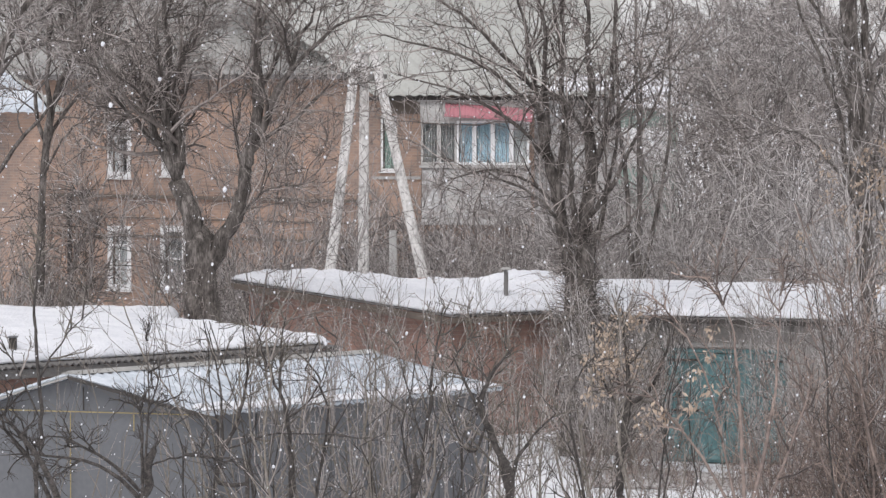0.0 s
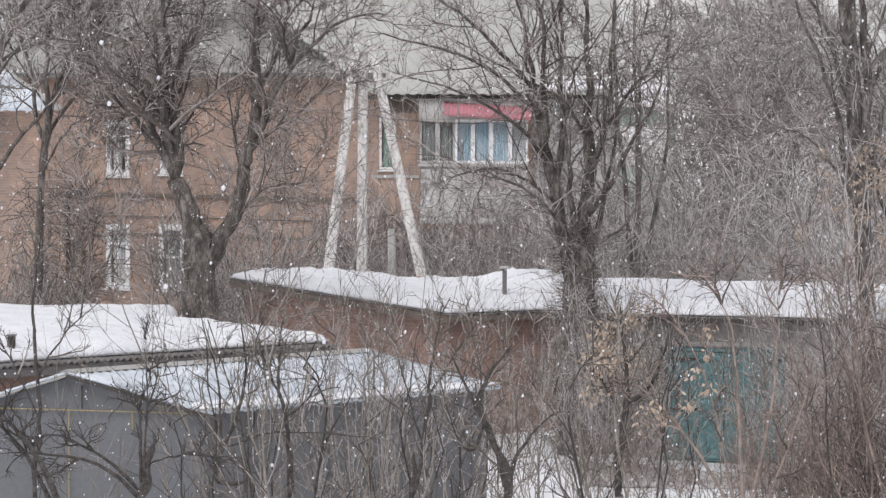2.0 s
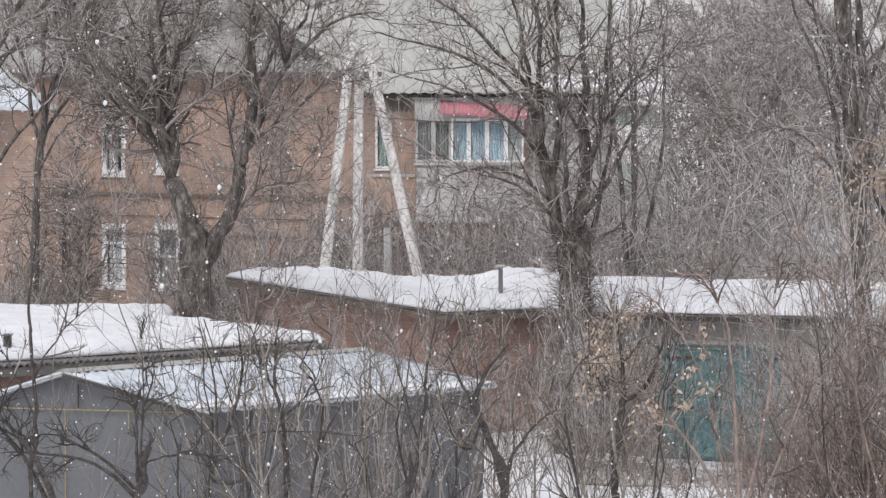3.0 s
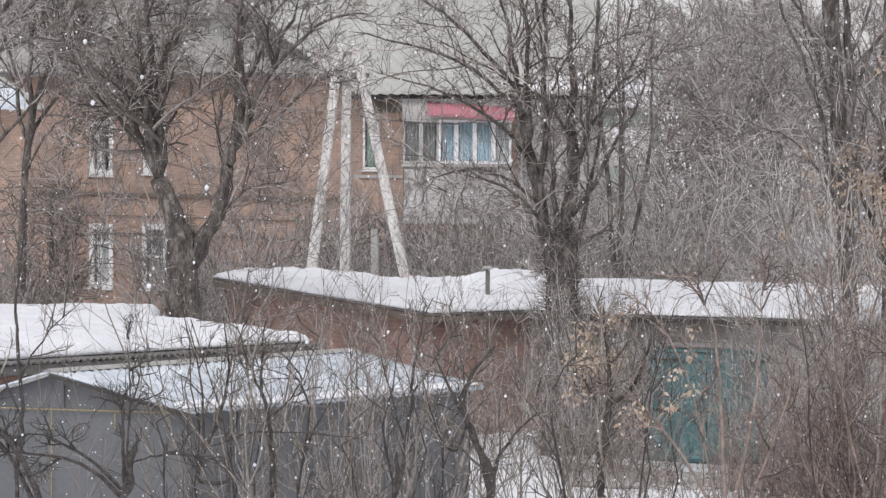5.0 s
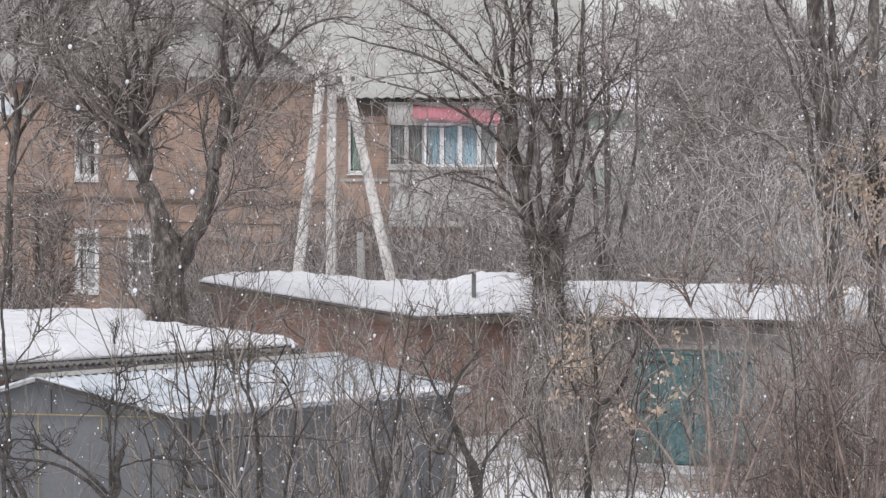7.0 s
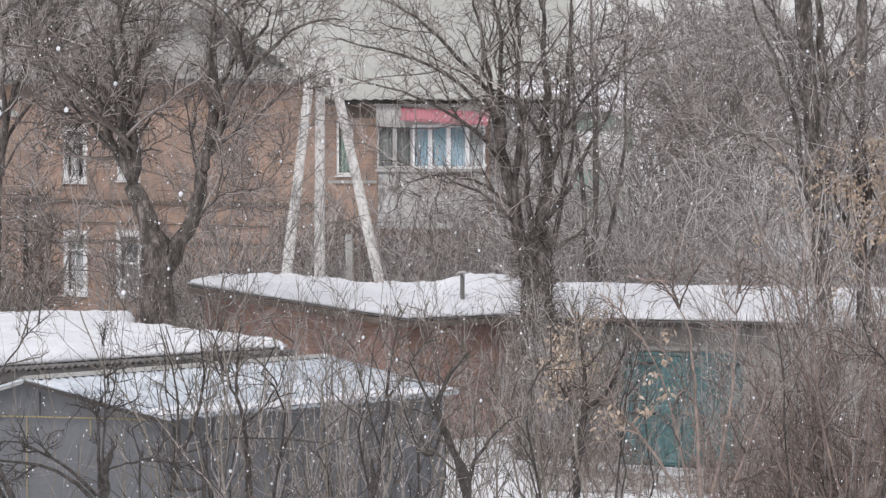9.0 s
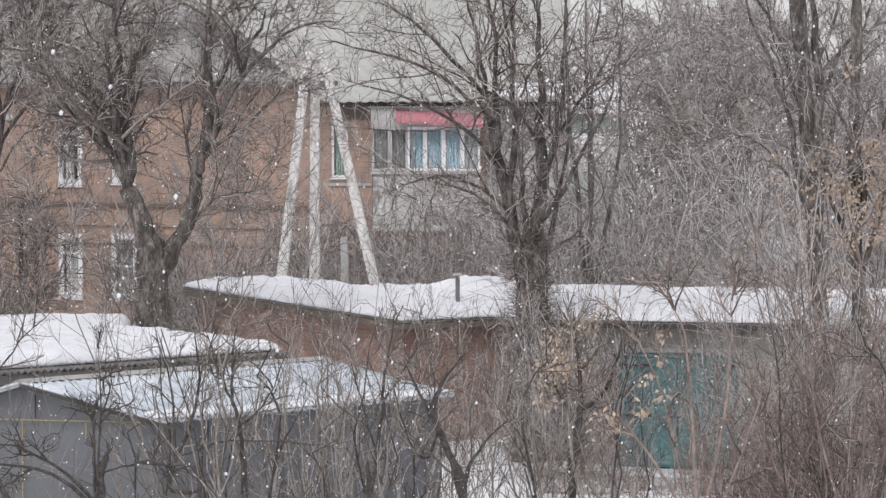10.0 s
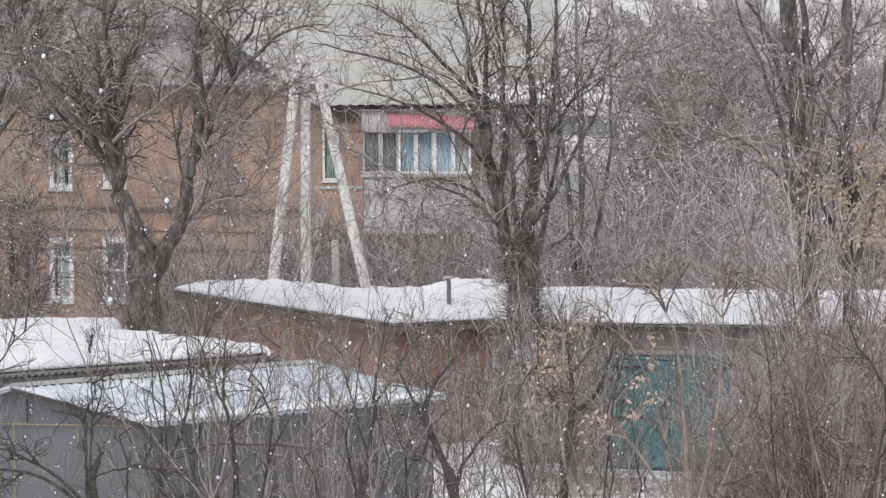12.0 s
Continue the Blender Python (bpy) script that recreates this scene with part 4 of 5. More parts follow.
# the great tree beside the shed
TX, TY = -4.43, 95.0
tree("tree", "old bare tree with a forked dark trunk", TX, TY, (4.2, 0.40, 0.26, -0.12), [
    (3.2, (-0.36, 0.1, 4.45), (-0.55, 0.1, 5.05), 0.19, 0.9),
    (3.2, (0.47, -0.1, 4.47), (0.78, -0.2, 5.32), 0.15, 0.8),
    ((0, 0.9), (-1.08, 0.2, 5.95), (-1.49, 0.4, 7.38), 0.11),
    ((0, 1.0), (-0.79, -0.1, 6.30), (-0.93, -0.3, 8.18), 0.11),
    ((0, 1.0), (-0.57, 0.3, 6.48), (-0.87, 0.5, 9.03), 0.125),
    ((1, 1.0), (1.06, 0.1, 6.27), (0.91, 0.2, 7.75), 0.13, 0.75),
    ((5, 1.0), (0.91, 0.2, 8.28), (1.10, 0.3, 9.66), 0.095),
    ((1, 1.0), (1.42, -0.3, 6.64), (2.06, -0.6, 8.34), 0.085),
    ((1, 0.8), (0.55, 0.5, 5.9), (0.78, 0.9, 7.12), 0.05),
] + [
    ((7, 0.35), (2.16, -0.7, 7.65), (3.43, -1, 8.07), 0.05),
    ((7, 0.1), (1.63, -0.5, 6.22), (2.37, -0.9, 6.91), 0.04),
    ((5, 0.6), (1.31, 0.4, 7.75), (1.42, 0.8, 9.03), 0.05),
    ((3, 0.3), (-0.38, 0.6, 7.22), (0.15, 1.2, 8.6), 0.05),
    ((2, 0.3), (-1.60, -0.4, 6.38), (-2.40, -0.8, 7.75), 0.045),
    ((1, 0.3), (1.10, -0.7, 4.79), (2.06, -1.1, 5.0), 0.03),
], 11, twig=M_DEEP, counts=(8, 9, 7), lengths=(2.2, 1.05, 0.42), shoots=420, thin=0.0055, wob=0.04, sucker=0.55)
# a slimmer one by the drainpipe
TX, TY = -8.49, 106.0
tree("tree", "slim bare tree with a wide fine brown crown", TX, TY, (6.09, 0.10, 0.07, -8.30 - TX), [
    (5.2, (-7.74 - TX, 0.1, 7.04), (-5.37 - TX, 0.3, 8.46), 0.06),
    (5.4, (-7.74 - TX, 0.1, 7.86), (-6.43 - TX, 0.3, 9.52), 0.06),
    (5.6, (-8.21 - TX, -0.5, 7.86), (-7.97 - TX, -0.8, 9.52), 0.06),
    (5.3, (-8.68 - TX, 0.3, 7.15), (-9.27 - TX, 0.5, 9.28), 0.05),
    (5.0, (-7.26 - TX, 0.4, 6.68), (-4.78 - TX, 0.8, 7.51), 0.045),
    ((0, 0.5), (-5.96 - TX, -0.5, 8.10), (-4.54 - TX, -0.8, 9.17), 0.04),
    (4.6, (-7.97 - TX, -0.4, 5.62), (-7.03 - TX, -0.7, 6.45), 0.03),
], 15, twig=M_DEEP, counts=(11, 10, 9), lengths=(2.6, 1.2, 0.5), shoots=16, thin=0.0065)
# the tree before the brick garage
TX, TY = 2.50, 90.2
tree("tree", "old bare tree with a swollen trunk and upright limbs", TX, TY, (4.2, 0.36, 0.26, -0.06), [
    (3.2, (-0.58, 0.1, 4.80), (-0.71, 0.2, 6.25), 0.125, 0.7),
    (3.6, (0.13, 0.1, 5.19), (0.11, 0.2, 6.3), 0.135, 0.7),
    ((0, 1.0), (-0.95, 0.3, 7.0), (-1.21, 0.5, 8.61), 0.068),
    ((0, 0.8), (-0.75, -0.2, 7.2), (-0.78, -0.3, 8.91), 0.065),
    ((0, 0.5), (-0.38, 0.1, 6.9), (-0.61, 0.2, 8.71), 0.068),
    ((4, 0.5), (-0.33, 0.3, 7.71), (-0.29, 0.5, 8.91), 0.055),
    ((1, 1.0), (0.10, 0.3, 7.3), (0.04, 0.5, 8.91), 0.08),
    ((1, 0.5), (0.46, -0.3, 6.6), (0.58, -0.6, 8.71), 0.06),
    ((1, 0.2), (0.78, -0.5, 5.79), (1.44, -0.9, 7.4), 0.05),
] + [
    ((0, 0.7), (-1.73, -0.8, 6.45), (-3.35, -1.4, 7.0), 0.04),
    ((2, 0.15), (-2.04, -0.5, 7.2), (-3.85, -0.9, 7.71), 0.04),
    ((2, 0.4), (-1.84, 0.4, 7.91), (-2.94, 0.7, 8.41), 0.045),
    ((0, 0.4), (-1.43, -0.8, 5.29), (-2.64, -1.4, 4.99), 0.035),
    (3.8, (-1.03, -0.8, 4.89), (-2.14, -1.2, 5.29), 0.035),
    ((1, 0.3), (-0.43, -0.6, 6.5), (-1.53, -1.0, 6.4), 0.035),
    ((7, 0.2), (0.98, 0.3, 6.9), (1.59, 0.5, 8.11), 0.04),
    (3.0, (0.50, 0.2, 4.55), (0.62, 0.4, 6.50), 0.07),
    (3.5, (-0.22, -0.2, 5.00), (-0.37, -0.4, 6.55), 0.07),
], 12, twig=M_DEEP, counts=(6, 6, 5), lengths=(2.4, 1.15, 0.44), shoots=620, thin=0.0055, wob=0.035, sucker=0.8)
# a thin cluster of stems between the garages
TX, TY = 3.80, 99.0
tree("tree", "slim bare tree with several upright stems", TX, TY, (3.0, 0.13, 0.11, 0.05), [
    (2.6, (3.47 - TX, 0.1, 6.25), (3.40 - TX, 0.2, 9.34), 0.058),
    (2.7, (3.78 - TX, -0.3, 6.25), (3.73 - TX, -0.4, 9.34), 0.055),
    (2.8, (4.07 - TX, 0.2, 6.25), (4.13 - TX, 0.4, 9.34), 0.05),
    (2.6, (4.37 - TX, -0.2, 6.03), (4.51 - TX, -0.4, 9.12), 0.045),
], 17, counts=(6, 6, 6), lengths=(1.7, 0.9, 0.42), shoots=40, thin=0.006)
# trees at the edges
TX, TY = 7.50, 88.0
tree("tree", "tall bare tree with a straight dark trunk", TX, TY, (9.06, 0.165, 0.13, 6.95 - TX), [
    (4.2, (7.35 - TX, -0.2, 6.90), (7.29 - TX, -0.3, 9.16), 0.12),
    (4.5, (6.74 - TX, 0.4, 6.60), (6.05 - TX, 0.7, 8.86), 0.06),
    (4.0, (7.82 - TX, 0.3, 6.41), (8.41 - TX, 0.5, 8.47), 0.06),
    (3.2, (6.93 - TX, -0.5, 5.03), (6.05 - TX, -0.9, 6.01), 0.045),
    (5.8, (8.01 - TX, -0.5, 7.66), (9.19 - TX, -0.9, 7.84), 0.05),
    (6.0, (6.54 - TX, 0.4, 7.88), (5.85 - TX, 0.8, 8.96), 0.05),
], 13, counts=(6, 7, 6), lengths=(2.3, 1.0, 0.45), shoots=50, thin=0.0055)
TX, TY = 7.83, 85.0
key = tree("tree", "slim bare tree hung with brown dry seeds", TX, TY, (8.79, 0.13, 0.08, 7.78 - TX), [
    (3.0, (7.36 - TX, 0.2, 5.09), (6.79 - TX, 0.4, 6.04), 0.05),
    (3.4, (8.31 - TX, 0.2, 5.38), (8.88 - TX, 0.4, 6.42), 0.05),
    (3.8, (7.55 - TX, -0.3, 5.85), (7.17 - TX, -0.6, 6.99), 0.04),
    (4.6, (8.12 - TX, -0.2, 6.52), (8.59 - TX, -0.5, 8.03), 0.05),
], 16, counts=(6, 6, 6), lengths=(1.8, 0.9, 0.42), shoots=25, thin=0.0055)
TX, TY = -10.20, 100.0
tree("tree", "leaning bare tree beyond the shed", TX, TY, (4.2, 0.3, 0.24, 0.5), [
    (3.8, (-8.75 - TX, 0.2, 7.13), (-7.52 - TX, 0.4, 9.14), 0.14),
    (3.9, (-9.42 - TX, 0.2, 7.80), (-8.53 - TX, 0.4, 9.48), 0.12),
    (3.5, (-8.41 - TX, -0.4, 5.68), (-6.96 - TX, -0.6, 6.91), 0.06),
], 14, counts=(7, 7, 6))

# bare trees in the middle distance
protos = []
for i in range(3):
    limbs = [(3.2 + 0.25 * k, (0.7 * math.cos(k * 2.4 + i), 0.7 * math.sin(k * 2.4 + i), 5.2 + 0.3 * k), (1.9 * math.cos(k * 2.4 + i), 1.9 * math.sin(k * 2.4 + i), 8.2 + 0.5 * (k % 3)), 0.07) for k in range(6)]
    protos.append(tree("tree", "slender bare tree in the thicket", 0, 0, (4.9, 0.12, 0.08, 0.2), limbs, 30 + i, M_TWIG, M_TWIG, (8, 7, 5), (1.9, 0.9, 0.45), 10, 0.011))
    tagged(protos[-1], group="slender trees behind the garages")
rng = np.random.default_rng(5)
spots = [(7.5, 126, 0.85), (8.05, 141, 1.0), (8.73, 146, 1.05), (7.21, 133, 0.95), (7.83, 124, 0.85), (9.96, 136, 1.0), (11.73, 132, 0.95), (12.51, 128, 0.9),
         (9.4, 165, 1.1), (11.63, 172, 1.15), (16.62, 170, 1.1),
         (-13.90, 172, 1.3), (-10.29, 176, 1.3), (-6.68, 174, 1.3)]
for i, (x, y, s) in enumerate(spots):
    m = pose(x, y, 0, 0, 0, 70 * i) @ Matrix.Scale(s, 4)
    if i < 3:
        protos[i].matrix_basis = m
    else:
        c = copy_thing(protos[i % 3], pose(x, y, 0, 0, 0, 70 * i))
        c.scale = (s, s, s)

# thickets of shrubs
shrubs = [shrub("shrub", "pale bare shrub with long spreading stems", 60 + i, 4.6, 11, 0.6, M_PALE, 0.024, (8, 6), (1.1, 0.5), 0.0075, 0.95, wide=0.9, rise=0.1, bend=0.16) for i in range(3)]
deep = [shrub("shrub", "tall dark bare shrub in the thicket", 76 + i, 5.4, 16, 1.0, M_DEEP, 0.02, (12, 8), (0.75, 0.36), 0.0075, 0.5, rise=0.03, wide=1.15, bend=0.25) for i in range(2)]
tangle = [shrub("shrub", "tangled grey-brown bare shrub in the thicket", 140 + i, 5.0, 9, 1.2, M_TWIG, 0.02, (13, 10), (0.8, 0.42), 0.0068, 0.5, rise=0.0, wide=1.25, bend=0.28) for i in range(3)]
poles = [shrub("sapling", "slim upright bare sapling", 110 + i, 4.3, 8, 0.8, M_TWIG, 0.013, (9, 3), (0.5, 0.26), 0.004, 0.15, "sapling", 0.25, 0.15, 0.8, 0.15) for i in range(3)]
veil = [shrub("shrub", "tall airy bare shrub with fine brown twigs", 120 + i, 5.6, 6, 0.8, M_TWIG, 0.016, (10, 7), (0.72, 0.33), 0.0055, 0.6, rise=0.12, wide=0.9, bend=0.17) for i in range(3)]
brown = [shrub("shrub", "dense dark bare shrub", 70 + i, 2.8, 22, 0.7, M_TWIG, 0.016, (8, 6), (1.1, 0.5), 0.0085, 0.5) for i in range(2)]
russet = [shrub("shrub", "russet bare shrub with straight stems", 80 + i, 4.4, 12, 0.45, M_RUST, 0.026, (8, 5), (0.9, 0.42), 0.0058, 0.5, rise=0.12, wide=0.9, bend=0.17) for i in range(2)]
whips = [shrub("shrub", "tall thin grey-stemmed bare shrub", 84 + i, 5.2, 7, 0.4, M_PALE, 0.018, (9, 6), (0.95, 0.42), 0.006, 0.5) for i in range(2)]


def plant(protos_, rows_, used):
    for i, (x, y, s) in enumerate(rows_):
        p = protos_[i % len(protos_)]
        m = pose(x, y, 0, 0, 0, 53 * i + 17)
        if p.name not in used:
            used.add(p.name)
            p.matrix_basis = m @ Matrix.Scale(s, 4)
        else:
            c = copy_thing(p, m)
            c.scale = (s, s, s)


used = set()
plant(tangle, [(4.9, 103, 0.9), (6.3, 100, 0.95), (8.9, 103, 0.55), (5.6, 108, 1.1), (6.7, 109, 0.9), (9.9, 108, 0.6), (4.3, 111, 0.95), (6.2, 116, 1.3), (7.9, 118, 1.35), (9.8, 117, 1.35), (11.2, 114, 1.3), (0.9, 117, 0.75), (-0.1, 119, 0.7), (1.9, 118, 0.8), (2.9, 116, 0.85)], used)
plant(shrubs, [(5.7, 97.5, 1.15), (4.75, 99, 1.05), (6.55, 99, 1.0), (6.22, 104, 1.35), (4.92, 106, 1.3), (6.6, 105, 0.95), (5.95, 112, 1.4), (10.2, 113, 1.4), (10.51, 110, 1.4)], used)
plant(brown, [(-8.2, 104, 0.95), (-7.75, 101, 0.8), (-8.75, 102, 0.9), (-4.21, 124, 1.1), (-3.15, 126, 1.2), (-1.32, 126, 1.35), (-0.33, 124, 1.35), (0.65, 126, 1.4), (1.59, 123, 1.4), (2.47, 126, 1.4), (2.77, 110, 1.3), (0.98, 116, 1.1), (-9.30, 112, 1.2), (-4.63, 108, 1.2), (-4.17, 112, 1.2), (3.01, 88.2, 1)], used)
plant(veil, [(-9.0, 99, 0.85), (-4.14, 98, 1.3), (-3.78, 103, 1.35), (-3.24, 104, 1.3), (1.68, 103, 1), (1.16, 108, 0.9), (3.53, 97, 0.9), (2.7, 106, 1.05), (3.3, 110, 1.1), (2.05, 103, 1.1), (4.44, 98, 0.95), (-3.73, 110, 1.4), (-4.71, 102, 1.2)], used)
plant(deep, [(-9.35, 112, 1.3), (4.23, 124, 0.8), (5.39, 122, 0.8), (6.32, 119, 1.3), (7.37, 121, 1.4), (8.87, 127, 1.4), (10.08, 128, 1.35), (10.44, 119, 1.3), (11.69, 121, 1.3)], used)
plant(russet, [(4.75, 73, 0.72), (6.25, 72, 0.9), (6.75, 72, 1.1), (7.25, 75, 1.1), (7.95, 80, 1.05)], used)
plant(whips, [(5.75, 74, 0.6), (6.2, 73, 0.74), (6.5, 75, 0.78), (6.2, 86, 0.8), (7.45, 83, 1.1), (7.8, 80, 1.05), (2.92, 87, 0.75)], used)
scrub = [shrub("shrub", "low tangled brown scrub in the snow", 100 + i, 1.7, 16, 0.8, M_RUST, 0.010, (6, 4), (1.4, 0.7), 0.0055, 0.8, rise=0.05, wide=1.0, bend=0.2) for i in range(2)]
plant(scrub, [(2.89, 82, 0.7), (4.39, 81, 0.7), (4.90, 79, 0.8), (5.1, 73, 0.8), (5.7, 72, 0.85), (5.59, 80, 0.9), (6.29, 81, 1), (6.75, 79, 1), (7.46, 80, 1), (8.19, 81, 1), (3.51, 86, 0.6)], used)

# saplings before the tin garage
sap = [shrub("sapling", "thin dark bare sapling", 90 + i, 4.5, 3, 0.35, M_STEM, 0.024, (8, 4), (1.15, 0.5), 0.004, 0.5, "sapling", 0.4, 0.12, 0.7, 0.12) for i in range(4)]
plant(sap, [(-2.03, 64, 0.95), (-2.57, 69, 1), (-1.28, 70, 0.95), (-0.35, 72, 0.95), (0.34, 66, 0.85), (1.70, 74, 0.85), (2.46, 72, 0.95), (-1.62, 68, 0.9), (2.29, 80, 0.8), (3.09, 70, 0.7), (-0.84, 66, 0.85)], used)
plant(poles, [(-1.49, 69, 0.98), (-0.98, 71, 1), (-0.50, 70, 1), (0.05, 70, 1), (0.53, 72, 0.98), (-2.00, 68, 0.92), (2.93, 76, 0.8), (1.25, 80, 0.7), (1.75, 82, 0.7), (2.2, 78, 0.7), (4.55, 78, 0.75), (4.9, 75, 0.72), (5.3, 77, 0.8), (5.75, 76, 0.78), (6.1, 79, 0.8), (3.6, 86, 0.85), (5.55, 86, 0.95), (6.15, 85, 0.95), (6.90, 74, 1)], used)
wisps = [shrub("sapling", "thin dark wispy sapling before the sheds", 150 + i, 4.6, 2, 0.3, M_STEM, 0.012, (7, 3), (1.0, 0.42), 0.0038, 0.4, "sapling", 0.3, 0.1, 0.85, 0.14) for i in range(3)]
plant(wisps, [(-5.6, 70, 0.95), (-4.95, 71, 0.9), (-4.25, 70, 0.95), (-3.65, 72, 0.95), (-2.95, 71, 0.95), (-1.9, 77, 0.9), (-1.2, 80, 0.92), (-0.5, 79, 0.95), (0.2, 82, 0.95), (0.85, 80, 0.9), (1.5, 83, 0.92), (3.4, 87, 0.9), (5.0, 87, 0.9), (5.7, 86.5, 0.95)], used)
wet = [shrub("sapling", "dark wet bare stem with few twigs", 130 + i, 4.9, 2, 0.25, M_GNARL, 0.024, (8, 3), (0.75, 0.35), 0.005, 0.25, "sapling", 0.45, 0.12, 0.75, 0.12) for i in range(3)]
plant(wet, [(-3.01, 66, 0.92), (-2.63, 68, 0.9), (-2.05, 66, 0.9), (-0.14, 68, 0.92), (0.57, 67, 0.85), (2.47, 70, 0.9), (-0.62, 66, 0.8), (3.26, 72, 0.9), (6.06, 70, 0.95)], used)
TX, TY = 0.86, 64.0
tree("tree", "small crooked dark tree beside the tin garage", TX, TY, (2.0, 0.062, 0.05, -0.02), [
    (1.6, (-0.26, 0, 2.37), (-0.75, 0.1, 3.39), 0.046),
    (1.9, (-0.17, 0, 2.16), (-0.42, 0.1, 2.84), 0.05, 0.8),
    ((1, 1.0), (-0.26, 0.1, 3.09), (0.03, 0.1, 3.48), 0.04),
    ((1, 0.8), (-0.62, -0.2, 2.23), (-0.92, -0.3, 3.3), 0.02),
    (1.5, (0.10, 0.2, 2.1), (0.58, 0.3, 2.62), 0.035)], 21, M_STEM, M_GNARL, (7, 5, 3), (0.75, 0.4, 0.2), 0, 0.0045, 0.012)
TX, TY = -3.46, 58.0
tree("tree", "small gnarled dark tree with a broken stub", TX, TY, (2.22, 0.066, 0.05, 0.02), [
    (2.0, (0.08, 0, 2.33), (0.15, 0, 2.66), 0.05, 0.8),
    (2.0, (-0.55, -0.1, 2.48), (-1.61, -0.2, 2.56), 0.028),
    (2.1, (-0.55, 0.1, 2.63), (-1.16, 0.2, 2.75), 0.024),
    (2.2, (-0.01, 0.1, 2.72), (-0.04, 0.1, 3.31), 0.022),
    (2.2, (0.08, 0.1, 3.05), (0.06, 0.2, 3.89), 0.016),
    ((0, 0.6), (0.52, 0.2, 2.5), (1.10, 0.3, 2.4), 0.012)], 22, M_GNARL, M_GNARL, (6, 4, 3), (0.6, 0.35, 0.16), 0, 0.0042, 0.012)
TX, TY = -4.12, 56.0
tree("tree", "leaning dark bare tree before the tin garage", TX, TY, (2.1, 0.08, 0.06, -0.05), [
    (1.75, (-0.37, 0, 2.64), (-0.78, 0, 3.21), 0.045),
    (1.7, (-0.59, 0.1, 2.8), (-1.22, 0.1, 3.11), 0.03)], 25, M_GNARL, M_GNARL, (6, 4, 3), (0.6, 0.35, 0.16), 0, 0.0042, 0.012)


def crooked(x, seed, limbs):
    return tree("sapling", "thin dark bare sapling with a crooked stem", x, 66.0, (2.0, 0.04, 0.03, 0.0), limbs, seed, M_STEM, M_GNARL, (6, 3, 2), (0.75, 0.4, 0.2), 0, 0.0045, 0.012, "sapling")


crooked(-2.61, 41, [(1.6, (-0.33, 0, 1.72), (-0.03, 0, 2.42), 0.034, 0.8), ((0, 1.0), (0.05, 0.1, 3.04), (-0.01, 0.1, 3.71), 0.026),
                    ((0, 0.5), (-0.26, 0.2, 2.6), (-0.50, 0.2, 3.69), 0.024), ((0, 0.8), (0.67, -0.1, 2.27), (1.48, -0.2, 2.2), 0.014)])
crooked(-1.96, 42, [(1.4, (-0.07, 0, 2.31), (-0.18, 0, 2.82), 0.03, 0.8), ((0, 1.0), (-0.15, 0.1, 3.26), (-0.09, 0.1, 3.78), 0.024),
                    ((0, 1.0), (-0.35, -0.1, 3.19), (-0.57, -0.1, 3.89), 0.018), ((0, 0.6), (0.31, 0.1, 2.82), (0.60, 0.2, 3.56), 0.014)])
crooked(-0.36, 43, [(1.3, (0.12, 0, 2.14), (0.21, 0, 2.82), 0.028, 0.8), ((0, 1.0), (0.29, 0.1, 3.34), (0.35, 0.1, 3.89), 0.022),
                    ((0, 0.5), (-0.07, -0.1, 2.75), (-0.26, -0.1, 3.49), 0.015), ((0, 0.9), (0.48, 0.1, 3.19), (0.85, 0.1, 3.71), 0.015)])
crooked(-5.29, 44, [(1.9, (0.02, 0, 2.47), (-0.03, 0, 3.78), 0.03, 0.75), ((0, 1.0), (-0.04, 0.1, 4.22), (0.10, 0.1, 4.96), 0.02),
                    ((0, 0.7), (0.33, 0.2, 3.49), (0.92, 0.3, 4.0), 0.015), ((0, 0.5), (-0.26, -0.2, 3.19), (-0.63, -0.2, 3.78), 0.014)])

# russet and tan-seeded trees before the green gate
TX, TY = 3.67, 62.0
rt = tree("tree", "young russet tree with pale stems before the gate", TX, TY, (1.5, 0.07, 0.05, 0.0), [
    (1.0, (-0.02, 0, 2.58), (-0.10, 0.1, 3.69), 0.026, 0.6),
    (1.0, (0.32, 0, 2.58), (0.40, 0.1, 3.41), 0.026, 0.6),
    ((1, 1.0), (0.46, 0, 3.85), (0.50, 0.1, 4.35), 0.012),
    ((0, 1.0), (-0.20, 0, 4.05), (-0.42, 0.1, 4.45), 0.012),
    (0.9, (0.66, 0.1, 2.44), (0.87, 0.2, 3.27), 0.022),
    (1.3, (-0.86, 0.2, 2.72), (-1.41, 0.3, 3.06), 0.02),
    (1.2, (-0.51, 0.2, 3.41), (-1.14, 0.3, 3.96), 0.016)], 23, M_RUST, M_RUST, (6, 4, 3), (0.75, 0.4, 0.22), 0, 0.0055, 0.012)
TX, TY = 2.65, 76.0
st = tree("tree", "young dark tree hung with tan seed bunches", TX, TY, (1.5, 0.075, 0.06, 0.05), [
    (1.2, (0.10, 0, 1.63), (0.13, 0, 2.14), 0.06, 0.8),
    ((0, 1.0), (0.54, 0.1, 2.31), (0.81, 0.2, 3.2), 0.05),
    ((0, 0.9), (0.10, -0.1, 2.64), (0.03, -0.2, 3.49), 0.04),
    ((0, 0.6), (-0.14, 0.2, 2.14), (-0.48, 0.3, 2.64), 0.025)], 24, M_STEM, M_GNARL, (7, 5, 3), (0.75, 0.4, 0.22), 0, 0.007, 0.015)
rng = np.random.default_rng(8)
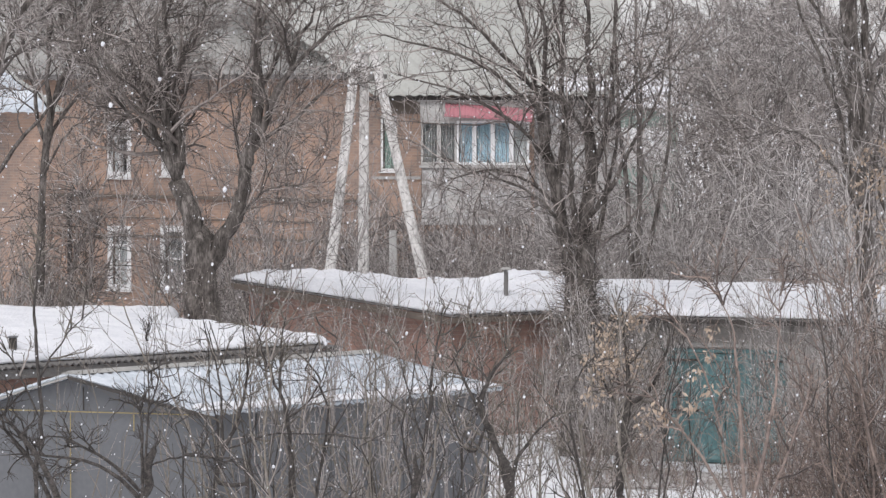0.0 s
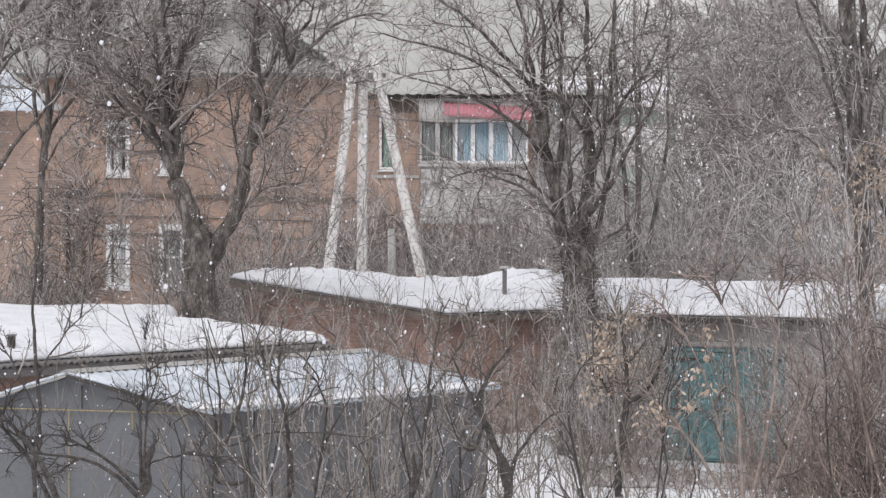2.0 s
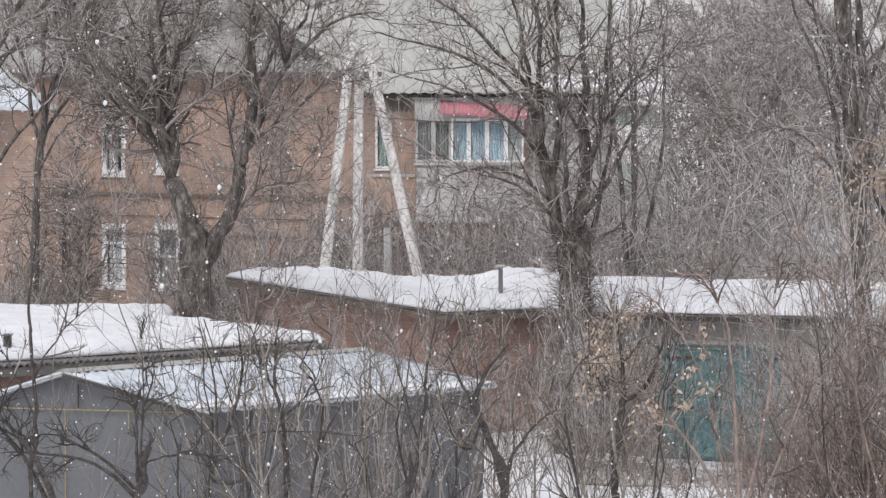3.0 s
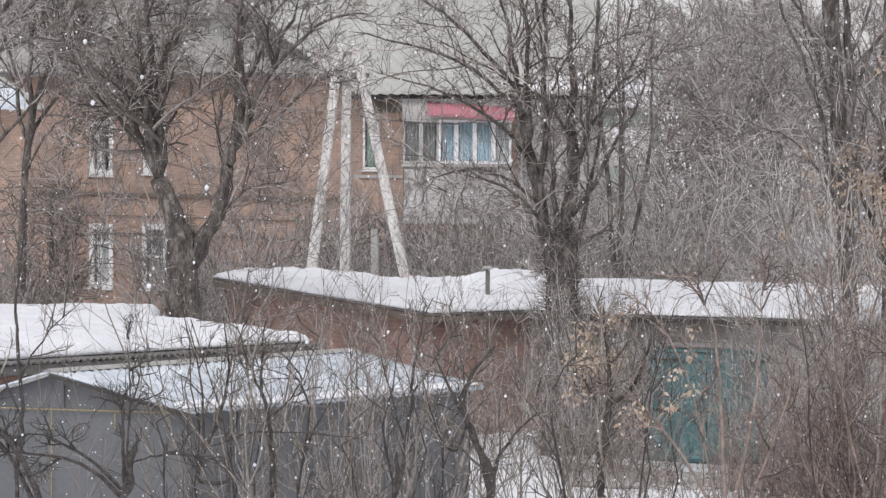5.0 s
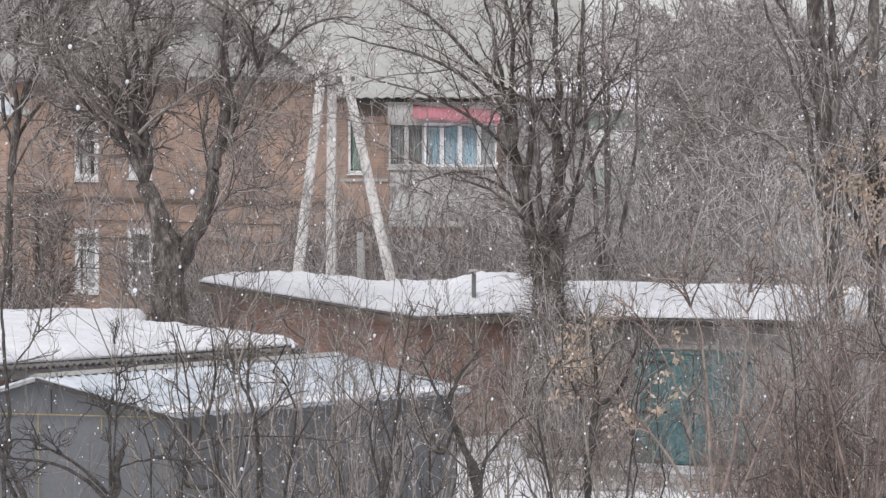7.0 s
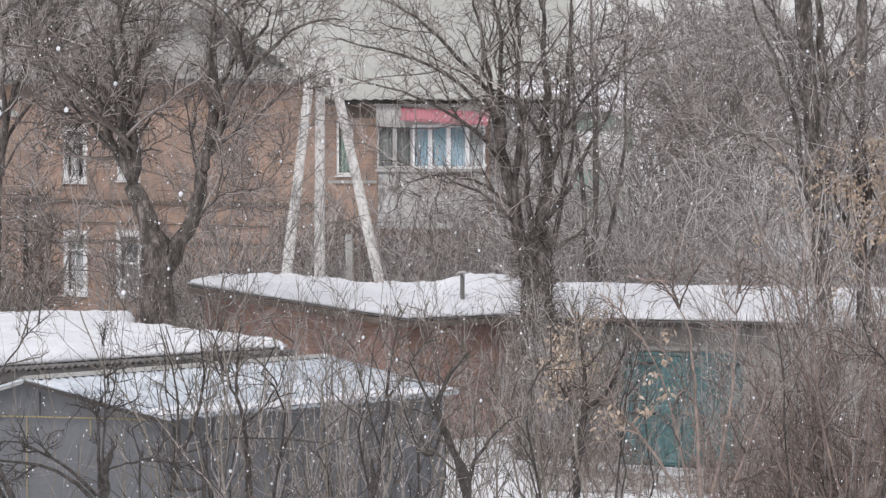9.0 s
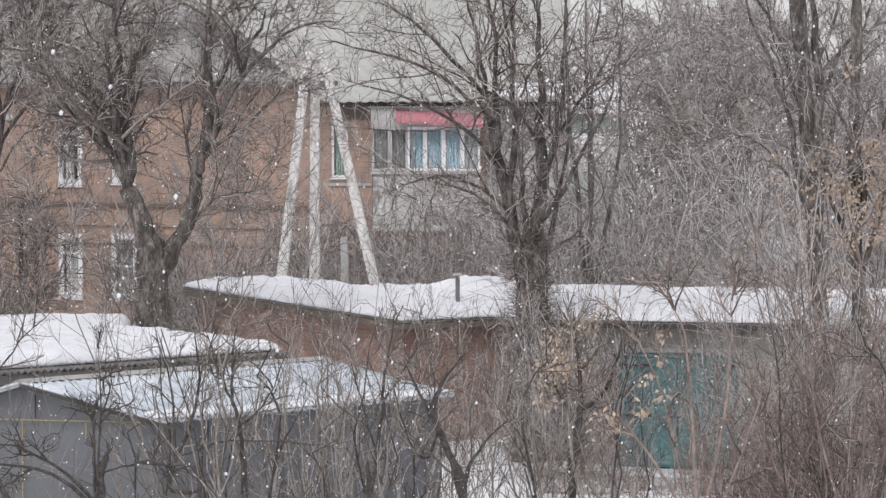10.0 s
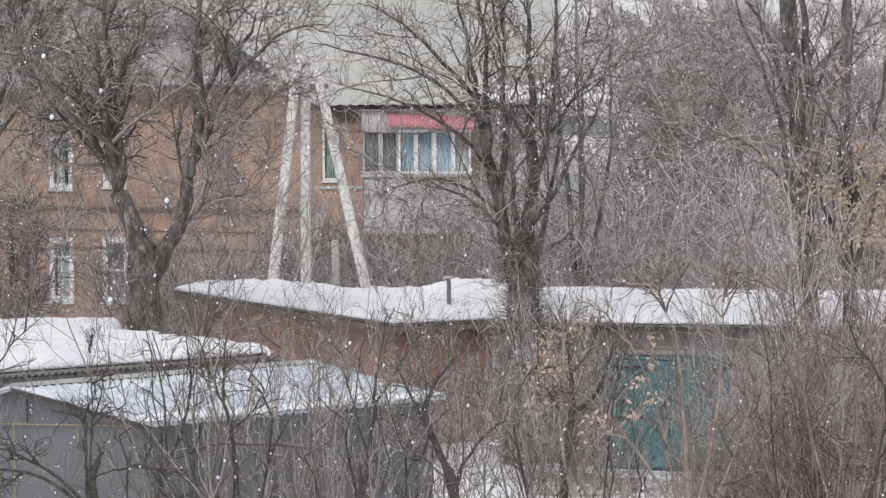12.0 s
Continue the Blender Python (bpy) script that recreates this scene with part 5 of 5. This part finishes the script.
seed_clusters(st, [(rng.normal(-0.02, 0.24), rng.normal(0, 0.2), 2.69 + rng.normal(0, 0.4)) for _ in range(16)], 34, rng, 0.10)
seed_clusters(key, [(rng.normal(0.25, 0.75), rng.normal(-0.4, 0.3), 5.1 + rng.normal(0, 0.7)) for _ in range(130)], 24, rng, 0.08)
seed_clusters(rt, [(-0.7 + rng.normal(0, 0.25), 0.2, 3.06 + rng.normal(0, 0.35)) for _ in range(9)], 12, rng, 0.05)

# ---- far woods ----
rng = np.random.default_rng(9)
n = 55
X = rng.uniform(-45, 55, n)
Y = rng.uniform(205, 290, n)
H = rng.uniform(9, 15, n)
base = np.stack([X, Y, np.zeros(n)], 1)
tip = base + np.stack([rng.normal(0, 0.8, n), rng.normal(0, 0.8, n), H], 1)
P = base[:, None] + (tip - base)[:, None] * np.linspace(0, 1, 7)[None, :, None] + rng.normal(0, 0.08, (n, 7, 3))
R = 0.13 * np.linspace(1, 0.2, 7)[None].repeat(n, 0)
p1, q1 = sprout(P, R, 10, 4.0, rng, 5, 0.5, 0.8, 0.2, 0.5, 0.03)
p2, q2 = sprout(p1, q1, 7, 1.6, rng, 4, 0.2, 0.8, 0.1, 0.6, 0.02)
# no real haze here: the woods' pale twig colour carries it
ob = bough("far_woods", [(P, R), (p1, q1), (p2, q2)], M_HAZETWIG, None, 3)
tagged(ob, "line of distant bare woods, haze put into their pale grey-brown", "woods", kind="stuff")

# ---- falling snow ----
rng = np.random.default_rng(3)
n = 3200
D = 26 + 62 * rng.random(n) ** 0.8
c = np.stack([D * rng.uniform(-0.095, 0.112, n), D, EYE + D * rng.uniform(-0.085, 0.022, n)], 1)
c = c[c[:, 2] > 0.3]
n = len(c)
s = (rng.uniform(0.0024, 0.0062, n) * np.where(rng.random(n) > 0.97, 2.0, 1.0))[:, None, None] * (1 + 0.5 * rng.random((n, 12, 1)))
ball = bmesh.new()
bmesh.ops.create_icosphere(ball, subdivisions=1, radius=1.0)
shape = np.array([q.co[:] for q in ball.verts])
tri = np.array([[q.index for q in fc.verts] for fc in ball.faces])
ball.free()
v = (c[:, None] + s * (shape * np.array([1, 1, 1.25]))[None]).reshape(-1, 3)
f = (np.arange(n)[:, None, None] * len(shape) + tri[None]).reshape(-1, 3)
tagged(new("falling_snow", quick_mesh("falling_snow", v, f, M_SNOW)), "small white snowflakes falling in the air", "snow", kind="stuff")
